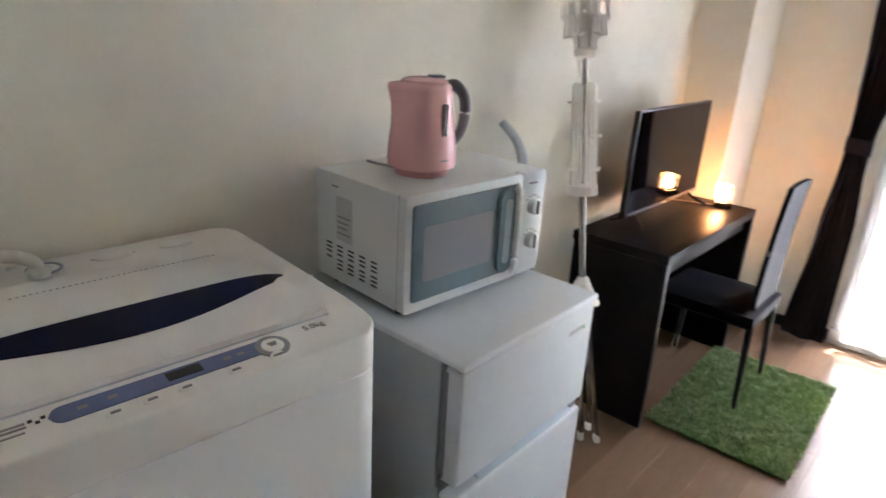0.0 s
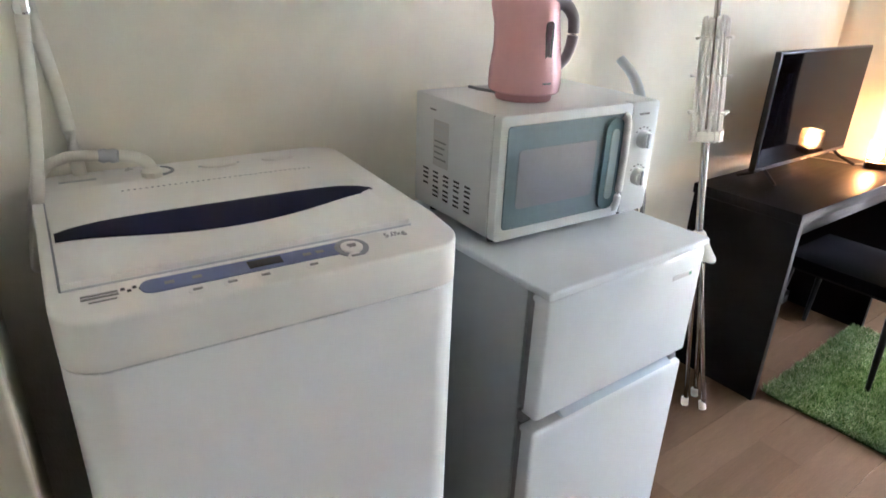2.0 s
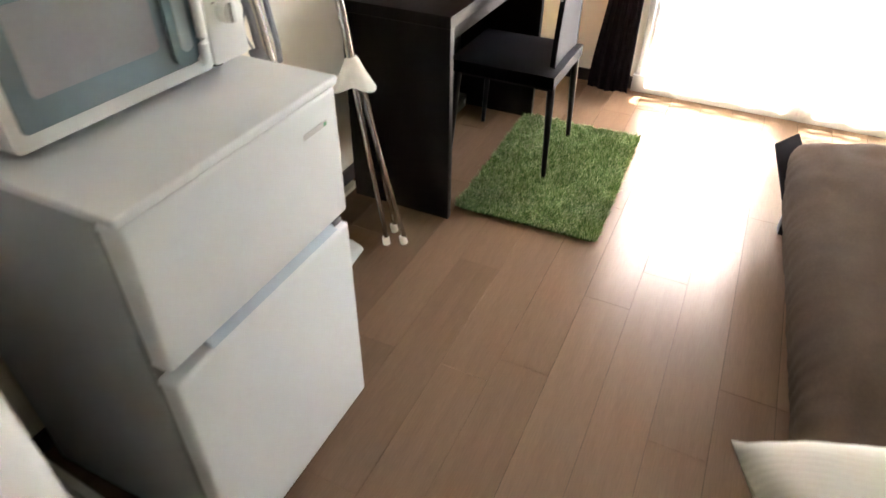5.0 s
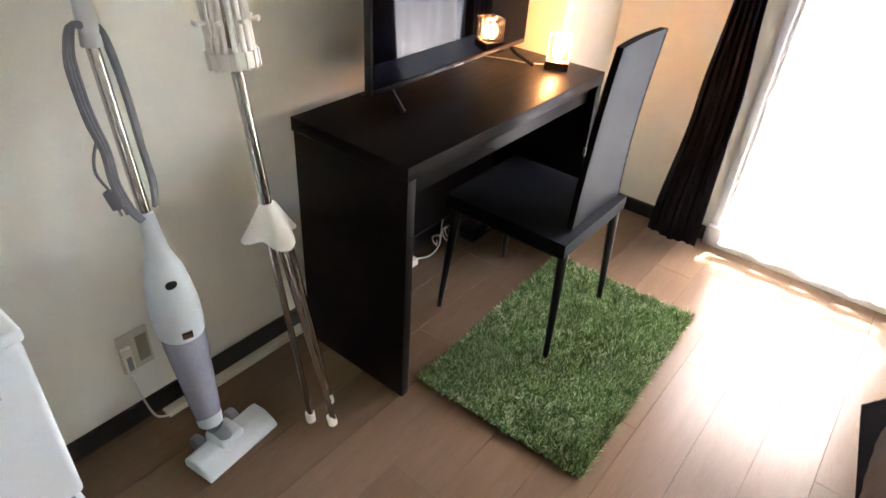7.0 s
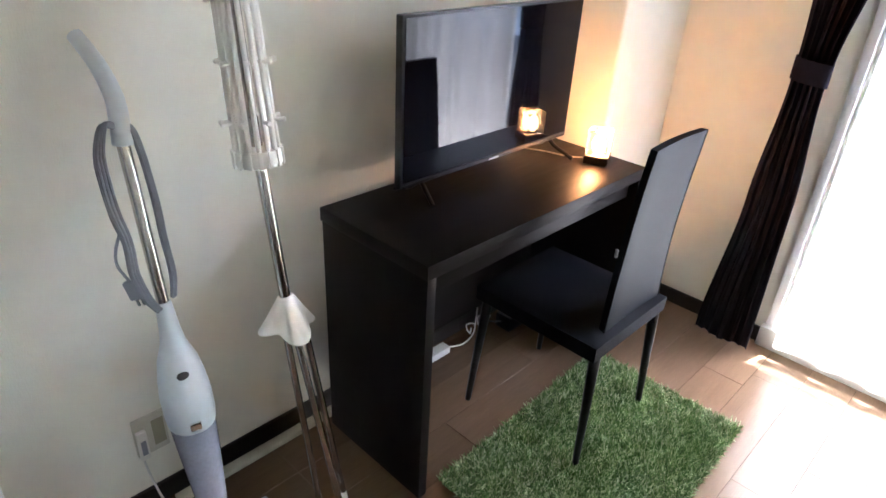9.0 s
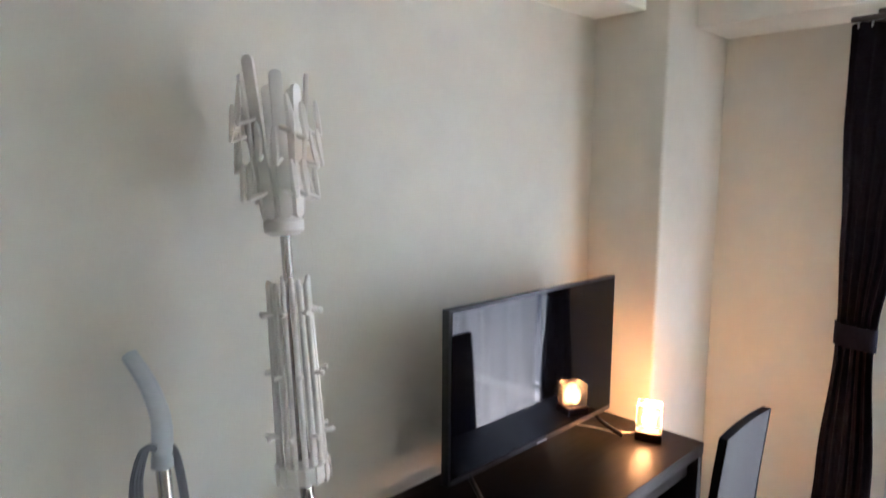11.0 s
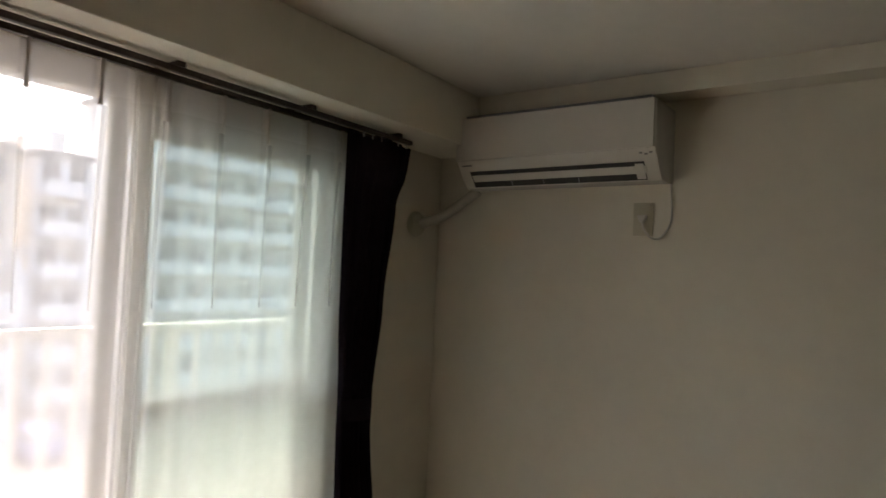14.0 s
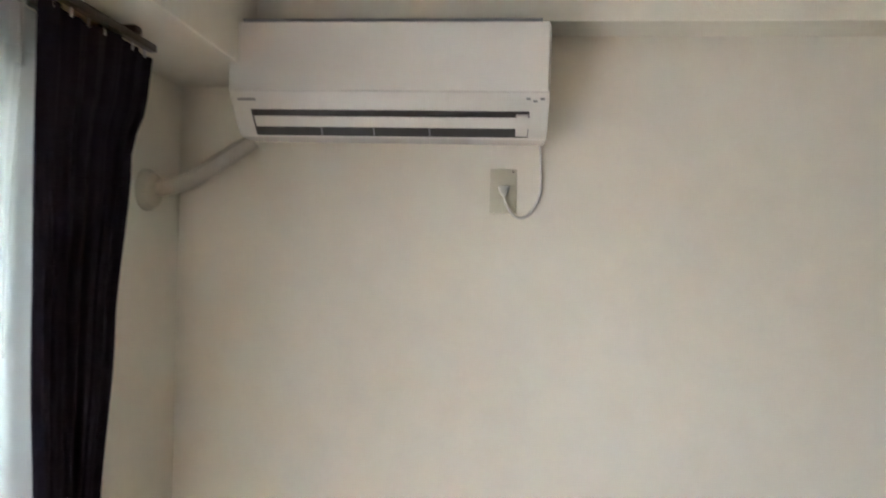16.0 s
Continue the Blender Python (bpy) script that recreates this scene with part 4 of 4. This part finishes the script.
# ---- sockets, cables ----
sock = thing("wall_socket", "ivory double wall socket with a phone jack beside the baseboard", "wall socket", (XW, 0, 0))
part("plate", box((0.0005, .80, .175), (.007, .882, .295), .003), M_PLATE, sock)
part("socket_insert", box((.0072, .845, .195), (.010, .875, .275), .002), mat("olive_insert", (.30, .28, .17), .4), sock)
part("jack_cover", box((.0072, .803, .172), (.020, .828, .262), .004), M_CREAM, sock, "white clip-on cover")
part("jack_label", box((.0202, .809, .19), (.0208, .822, .235)), M_GREY, sock)
wire = thing("floor_cable", "white cable running from a skirting trunking cover to the socket", "cable", (XW, 0, 0))
part("cable", tube([(.02, .808, .172), (.035, .815, .10), (.05, .83, .03), (.055, .87, .008)], .003, 6), M_WCORD, wire)
trunk = thing("cable_trunking", "ivory cable trunking lying along the baseboard", "cable cover", (XW - .006, 0, 0))
part("cover", prism([(.022, 0), (.062, 0), (.056, .012), (.028, .012)], .86, 1.40, "y", .002), M_PLATE, trunk)
strip = thing("power_strip", "white power strip with plugged cords under the desk", "power strip")
part("strip_body", box((.072, 1.69, .002), (.112, 1.865, .030), .004), M_WCORD, strip)
part("cord", tube([(.095, 1.865, .018), (.112, 1.93, .008), (.108, 1.99, .022), (.100, 2.01, .070), (.095, 2.02, .13)], .003, 6), M_WCORD, strip)
for y, r in ((1.985, .020), (2.055, .030), (2.065, .024)):
    part("cord_loop", tube([(.100 + .010 * math.sin(2 * a), y + r * math.cos(a), .050 + r * math.sin(a)) for a in [math.pi * q / 4 for q in range(8)]], .003, 6, n=4), M_WCORD, strip)
adapter = thing("mains_adapter", "black mains adapter box on the floor under the desk", "adapter", (.14, 2.19, 0))
part("case", box((-.035, -.065, 0), (.035, .065, .062), .006), M_BLACK, adapter)
part("adapter_label", box((.0352, .030, .020), (.0358, .052, .042)), M_LGREY, adapter)
part("adapter_cord", tube([(-.01, -.065, .03), (-.03, -.12, .05), (-.035, -.16, .12), (-.04, -.17, .22)], .003, 6), M_BLACK, adapter)

# ---- rug ----
rug = thing("rug", "short-pile bright green rug under the chair", "rug", (.758, 1.845, 0), 1.5)
part("backing", prism(pill(0, 0, .262, .418, .02, 4), .001, .012, "z", .003), M_RUGBASE, rug)
rng = np.random.default_rng(5)
NB = 40000
px, py = rng.uniform(-.268, .268, NB), rng.uniform(-.424, .424, NB)
az, ln = rng.uniform(0, 2 * np.pi, NB), rng.uniform(.011, .020, NB) * (1 + .45 * np.sin(31 * px + 3 * np.sin(17 * py)) * np.sin(27 * py + 2 * np.sin(23 * px)))
lx, ly = rng.normal(0, .008, NB) + np.sign(px) * np.where(abs(px) > .255, .006, 0), rng.normal(0, .010, NB)
wd = .0026
cosa, sina = np.cos(az) * wd, np.sin(az) * wd
verts = np.stack([np.stack([px - cosa, py - sina, np.full(NB, .010)], 1), np.stack([px + cosa, py + sina, np.full(NB, .010)], 1), np.stack([px + lx, py + ly, .010 + ln], 1)], 1).reshape(-1, 3)
me = bpy.data.meshes.new("pile")
me.from_pydata(verts.tolist(), [], np.arange(3 * NB).reshape(-1, 3).tolist())
blade = bpy.data.materials.new("rug_blade")
blade.use_nodes = True
bn = blade.node_tree
geo, ramp = bn.nodes.new("ShaderNodeNewGeometry"), bn.nodes.new("ShaderNodeValToRGB")
ramp.color_ramp.elements[0].color, ramp.color_ramp.elements[1].color = (.06, .13, .035, 1), (.62, .68, .42, 1)
mid = ramp.color_ramp.elements.new(.55)
mid.color = (.17, .28, .09, 1)
bn.links.new(geo.outputs["Random Per Island"], ramp.inputs[0])
bn.links.new(ramp.outputs[0], bn.nodes["Principled BSDF"].inputs["Base Color"])
bn.nodes["Principled BSDF"].inputs["Roughness"].default_value = .8
me.materials.append(blade)
pile = new("pile", me)
pile.parent = rug
tagged(pile, "dense green pile", kind="stuff")

# ---- bed ----
bed = thing("bed", "low single bed with a brown duvet and a white pillow", "bed")
bed.matrix_world = Matrix.Translation((1.55, 1.80, 0)) @ Matrix.Rotation(radians(3.6), 4, "Z") @ Matrix.Translation((-1.55, -1.80, 0))
BX0, BX1, BY0, BY1 = 1.56, 2.52, -.12, 1.92
part("bed_frame", box((BX0 + .07, BY0, .06), (BX1 - .02, BY1 - .03, .16), .01), M_DESK, bed)
part("mattress", box((BX0 + .07, BY0 + .01, .161), (BX1 - .02, BY1 - .03, .32), .03, 3), M_SHEET, bed)
for x in (BX0 + .08, BX1 - .08):
    for y in (BY0 + .08, BY1 - .12):
        part("leg", box((x - .025, y - .025, 0), (x + .025, y + .025, .06), .004), M_DESK, bed)


def duvet(u, v, s):
    """Top and hanging sides in one skin: the side rolls out, tucks under and is gathered along its seam."""
    y = .30 + 1.60 * v
    k = min(u, 1 - u) / .22
    left = u < .5
    end = max(0, 1 - (1 - v) * 9)
    gather = .0018 * math.sin(120 * y + 9 * noise.noise((y * 4, 0, 1))) + .010 * noise.noise((y * 9, 4, 0))
    if k < 1:
        ang = radians(-62 + 152 * k)
        r = .085 * (1 - .25 * end)
        out, z = (r + .004) * math.cos(ang) + gather * (1 - k), .295 + r * 1.1 * math.sin(ang)
    else:
        out, z = 0, .295 + .0935 - .004
    inner = (min(u, 1 - u) - .22) / .28 if k >= 1 else 0
    x = BX0 + .075 - out + inner * (BX1 - BX0 - .15) / 2 if left else BX1 - .075 + out - inner * (BX1 - BX0 - .15) / 2
    puff = .018 * noise.noise((x * 3, y * 3, 0)) + .008 * noise.noise((x * 9, y * 8, 2)) + .003 * noise.noise((x * 26, y * 15, 5))
    z += puff * min(1, k) + .025 * math.sin(math.pi * min(1, max(0, inner))) - .11 * end ** 2.2 * min(1, k)
    return (x, y + .02 * noise.noise((x * 3, 1, 0)) + .05 * end * (1 - end), z - .022 * (1 - s))


part("duvet", sheet(duvet, 90, 150), M_DUVET, bed, "brown woven duvet cover")
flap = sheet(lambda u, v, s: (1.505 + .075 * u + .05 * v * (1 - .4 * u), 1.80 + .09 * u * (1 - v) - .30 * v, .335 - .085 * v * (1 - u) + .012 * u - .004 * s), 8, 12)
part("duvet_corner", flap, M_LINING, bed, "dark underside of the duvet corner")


def cushion(cx, cy, cz, hx, hy, hz):
    def f(u, v, s):
        a, b = 2 * u - 1, 2 * v - 1
        r = max(0, (1 - a ** 4)) ** .5 * max(0, (1 - b ** 4)) ** .5
        pinch = 1 - .07 * (1 - abs(a)) * abs(b) ** 3
        x, y = cx + hx * a * (1 - .05 * (1 - b * b) * abs(a) ** 5), cy + hy * b * pinch
        crease = .007 * noise.noise((x * 22, y * 6, s)) * (.4 + abs(a)) + .008 * noise.noise((x * 9, y * 9, s))
        return (x, y, cz + (2 * s - 1) * hz * r + crease)
    return f


pillow = sheet(cushion(0, 0, .455, .36, .225, .085), 56, 36)
pillow.transform(pose(1.795, .282, 0, 0, 0, 17))
part("pillow", pillow, M_PILLOW, bed, "white striped pillow with soft creases")

# ---- air conditioner ----
ac = thing("air_conditioner", "white wall-mounted split air conditioner, flap open", "air conditioner", (XE, 1.852, 0))
L = .754
prof = [(0, 1.852), (-.055, 1.843), (-.135, 1.843), (-.1715, 1.8835), (-.208, 1.925), (-.214, 1.94), (-.216, 2.085), (-.205, 2.098), (0, 2.102)]
part("casing", prism(prof, 0, L, "y", .005, seg=3), M_AC, ac)
part("front_panel", box((-.226, .004, 1.936), (-.217, L - .004, 2.096), .004, 3), M_AC, ac)


def slant(t):
    """A point on the sloping underside of the front, t from 0 at the top."""
    return (-.208 + .073 * t, 1.925 - .083 * t)


def on_slant(name, t0, t1, y0, y1, out, material, parent, label=""):
    (xa, za), (xb, zb) = slant(t0), slant(t1)
    n = Vector((-.083, 0, -.073)).normalized()
    q = [(xa, za), (xb, zb), (xb + n.x * out, zb + n.z * out), (xa + n.x * out, za + n.z * out)]
    return part(name, prism(q, y0, y1, "y"), material, parent, label, smooth=False)


# Flat strip without a recess: the slot's inner shadow is its dark colour.
outlet = on_slant("outlet", .30, .93, .045, L - .045, .0022, mat("outlet_shadow_grey", (.05, .05, .047), .6), ac, "air outlet as a flat strip, inner shade in its colour")
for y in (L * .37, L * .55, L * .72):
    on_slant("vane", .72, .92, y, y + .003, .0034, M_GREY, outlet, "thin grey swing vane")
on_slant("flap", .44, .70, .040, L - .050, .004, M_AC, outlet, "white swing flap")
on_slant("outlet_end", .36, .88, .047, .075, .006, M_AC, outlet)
on_slant("brand_bar", .03, .07, L - .062, L - .020, .0035, M_PRINT, ac)
for k in range(3):
    on_slant("indicator", -.02 + .05 * (k % 2), .02 + .05 * (k % 2), .012 + .016 * k, .022 + .016 * k, .0035, M_PRINT, ac)
# Grille top in grey; its tone stands in for shadow below the beam.
part("top_grille", box((-.20, .02, 2.1025), (-.02, L - .02, 2.112)), M_GREY, ac)
pipe = thing("air_conditioner_pipe", "taped ivory pipe from the air conditioner to a round wall sleeve", "pipe")
part("pipe", tube([(2.93, 2.60, 1.845), (2.915, 2.66, 1.80), (2.875, 2.73, 1.74), (2.84, 2.79, 1.712), (2.825, 2.828, 1.706)], .021, 12, n=8), M_TAPE, pipe)
part("sleeve", lathe([(.052, 0), (.052, .008), (.042, .022), (.026, .026)], 28, along((2.822, YN - .001, 1.703), (2.822, 2.5, 1.703))), M_PLATE, pipe, "round ivory wall sleeve")
acs = thing("wall_socket", "ivory wall socket plate with a plug beneath the air conditioner", "wall socket")
part("plate", box((XE - .007, 1.915, 1.672), (XE - .0005, 1.985, 1.788), .003), M_PLATE, acs)
part("screw", lathe([(.003, 0), (.003, .0015)], 10, along((XE - .0072, 1.925, 1.78), (XE - .1, 1.925, 1.78))), M_CHROME, acs)
part("plug", prism([(1.932, 1.742), (1.964, 1.742), (1.956, 1.718), (1.942, 1.716)], XE - .034, XE - .0075, "x", .003), M_WCORD, acs, "white plug")
part("cord", tube([(XE - .022, 1.949, 1.72), (XE - .018, 1.940, 1.69), (XE - .012, 1.915, 1.662), (XE - .008, 1.885, 1.668), (XE - .008, 1.858, 1.71), (XE - .008, 1.852, 1.76), (XE - .010, 1.858, 1.858)], .0035, 8), M_WCORD, acs)

# ---- balcony and the street ----
setting("balcony_floor", box((-.4, YN + .15, -.16), (3.4, 4.0, -.02)), M_CONC)
# Assumed slab overhead, out of view; its depth limits high sky and sun indoors.
setting("balcony_soffit", box((-.4, YN + .15, 2.25), (3.4, 4.2, 2.39)), M_CONC)
bal = thing("balcony_railing", "white metal balcony railing with upright slats", "railing")
part("top_rail", box((-.4, 3.87, 1.185), (3.4, 3.93, 1.225), .006), M_ALU, bal)
part("bottom_rail", box((-.4, 3.885, .06), (3.4, 3.915, .09), .004), M_ALU, bal)
for k in range(5):
    part("post", box((-.38 + .93 * k, 3.885, -.019), (-.345 + .93 * k, 3.915, 1.184), .003), M_ALU, bal)
bar = part("slat", box((0, 3.892, .09), (.026, 3.908, 1.185)), M_ALU, bal, smooth=False)
bar.matrix_basis = Matrix.Translation((-.35, 0, 0))
for k in range(1, 35):
    o = new("slat", bar.data)
    o.parent = bal
    o.matrix_basis = Matrix.Translation((-.35 + .108 * k, 0, 0))
GROUND = -8.0
setting("ground", box((-300, 3.0, GROUND - .3), (400, 600, GROUND)), M_ASPHALT)


def building(name, label, x0, x1, y0, d, roof, floors, bays, wall_m, style):
    """A block with floor slabs, piers, framed windows or recessed balconies and a stepped roof."""
    w, h = x1 - x0, roof - GROUND
    b = thing(name, label, "building", (x0, y0, GROUND))
    part("wall", box((0, 0, 0), (w, d, h)), wall_m, b, smooth=False)
    part("roof", box((-.2, -.2, h), (w + .2, d + .2, h + .35)), M_CONC, b, smooth=False)
    part("roof_house", box((w * .55, d * .3, h + .35), (w * .85, d * .8, h + 2.2)), wall_m, b, smooth=False)
    fh, bw = h / floors, w / bays
    slot = part("parapet_slot", box((0, -.05, 0), (bw * .6, .02, .25)), M_WIN, b, smooth=False)
    slot.matrix_basis = Matrix.Translation((bw * .2, 0, h - .5))
    for j in range(1, bays):
        o = new("parapet_slot", slot.data)
        o.parent = b
        o.matrix_basis = Matrix.Translation((j * bw + bw * .2, 0, h - .5))
    for j in range(bays + 1):
        part("pier", box((j * bw - .18, -.22, 0), (j * bw + .18, -.001, h - .9)), wall_m, b, smooth=False)
    for i in range(1, floors):
        part("slab", box((0, -.16, i * fh - .12), (w, -.0005, i * fh + .12)), M_CONC if style == "slab" else wall_m, b, smooth=False)
    win = part("window", box((0, -.05, 0), (bw * .56, .02, fh * .46)), M_WIN, b, smooth=False)
    win.matrix_basis = Matrix.Translation((bw * .22, 0, fh * .32))
    frame_bar = part("window_frame", box((bw * .27, -.08, 0), (bw * .29, -.05, fh * .46)), M_WHITEB, win, smooth=False)
    for i in range(floors):
        for j in range(bays):
            if i + j:
                o = new("window", win.data)
                o.parent = b
                o.matrix_basis = Matrix.Translation((j * bw + bw * .22, 0, i * fh + fh * .32))
                q = new("window_frame", frame_bar.data)
                q.parent = o
            if style == "balcony" and j % 2 == 0:
                c = part("balcony", box((j * bw + .1, -1.5, i * fh), (min(w, (j + 1.7) * bw), -.23, i * fh + .15), .02), M_WHITEB, b, smooth=False)
                part("parapet", box((j * bw + .1, -1.5, i * fh + .151), (min(w, (j + 1.7) * bw), -1.38, i * fh + 1.05), .02), M_WHITEB, c, smooth=False)
    return b


building("apartment_building", "brown mid-rise apartment building across the street", 6.4, 10.4, 47, 10, 6.4, 5, 3, M_BRICKB, "slab")
building("apartment_building", "pale beige apartment building with piers and a slotted parapet", 10.5, 17.1, 45, 10, 7.6, 5, 4, M_BEIGEB, "slab")
building("apartment_building", "narrow white apartment block with stacked balconies", 18.8, 22.2, 46, 10, 7.9, 6, 2, M_WHITEB, "balcony")
building("apartment_building", "pale green-grey apartment tower with balconies", 27.0, 44, 46, 12, 14.5, 8, 7, M_WHITEB, "balcony")
building("apartment_building", "low white building with a flat roof across the street", 8.6, 16.0, 40, 3.5, 1.5, 3, 4, M_WHITEB, "slab")
building("apartment_building", "low beige building down the street", -9, 5.0, 44, 10, 4.5, 4, 6, M_BEIGEB, "slab")
building("apartment_building", "long pale apartment block farther down the street", 48, 78, 52, 12, 9.5, 6, 12, M_WHITEB, "balcony")
building("apartment_building", "beige office building behind the street", 22.8, 26.4, 60, 12, 8.5, 5, 3, M_BEIGEB, "slab")
building("apartment_building", "distant grey tower block", 28, 46, 95, 12, 15.5, 7, 8, M_BRICKB, "slab")


def parked_car(x, y, paint, label):
    c = thing("car", label, "car", (x, y, GROUND), 90)
    body = [(-2.1, .35), (2.1, .35), (2.15, .75), (1.9, .95), (1.1, 1.02), (-2.05, 1.0), (-2.15, .7)]
    part("body", prism(body, -.82, .82, "y", .05), paint, c)
    part("cabin", prism([(-1.9, 1.01), (1.0, 1.03), (.35, 1.48), (-1.5, 1.50)], -.72, .72, "y", .06), M_WIN, c)
    part("roof", prism([(-1.5, 1.505), (.35, 1.485), (.25, 1.53), (-1.4, 1.55)], -.68, .68, "y", .01), paint, c)
    for sx in (-1.3, 1.3):
        for sy in (-.78, .62):
            part("wheel", lathe([(.25, 0), (.33, .02), (.33, .16), (.25, .18)], 16, Matrix.Translation((sx, sy, .33)) @ Matrix.Rotation(radians(-90), 4, "X")), M_BLACK, c)


for x, y, paint, label in ((9.4, 34, M_LGREY, "silver car parked in the lot beside a low white building"), (11.9, 34.2, M_WHITEB, "white car parked in the lot beside a low white building"), (14.5, 34, M_PERI, "blue car parked in the lot beside a low white building")):
    parked_car(x, y, paint, label)
hill = thing("hill", "distant wooded hill", "hill", (30, 160, GROUND), kind="stuff")
part("slope", sheet(lambda u, v, s: (-90 + 180 * u, 30 * v, (1 - s) * -1 + s * (26 * math.sin(math.pi * u) * math.sin(math.pi * v) + 3 * noise.noise((u * 9, v * 5, 0)))), 40, 12), M_LEAF, hill)

# ---- floor planks ----
PW, PL = .1455, .91
rng = random.Random(11)
x0 = .64 - 5 * PW
shared = {}
row = 0
x = x0
while x < XE:
    a, b = max(x, .001), min(x + PW, XE - .001)
    y = -2.6 - rng.choice((.1, .35, .6, .8))
    if abs(x - (.64 + 2 * PW)) < .01:
        y = .78 - 4 * PL
    while y < YN:
        c, d = max(y, -2.599), min(y + PL, YN - .001)
        if d - c > .02 and b - a > .01:
            key = (round(b - a, 4), round(d - c, 4))
            if key not in shared:
                bm = box((0, 0, -.011), (b - a - .0008, d - c - .0006, 0), .0006, 1)
                me = bpy.data.meshes.new("plank")
                bmesh.ops.recalc_face_normals(bm, faces=bm.faces)
                bm.to_mesh(me)
                bm.free()
                me.materials.append(M_FLOOR)
                shared[key] = me
            o = tagged(new("plank", shared[key]), kind="structure")
            o.parent = bpy.data.objects["floor"]
            o.location = (a, c, 0)
        y += PL
    x += PW
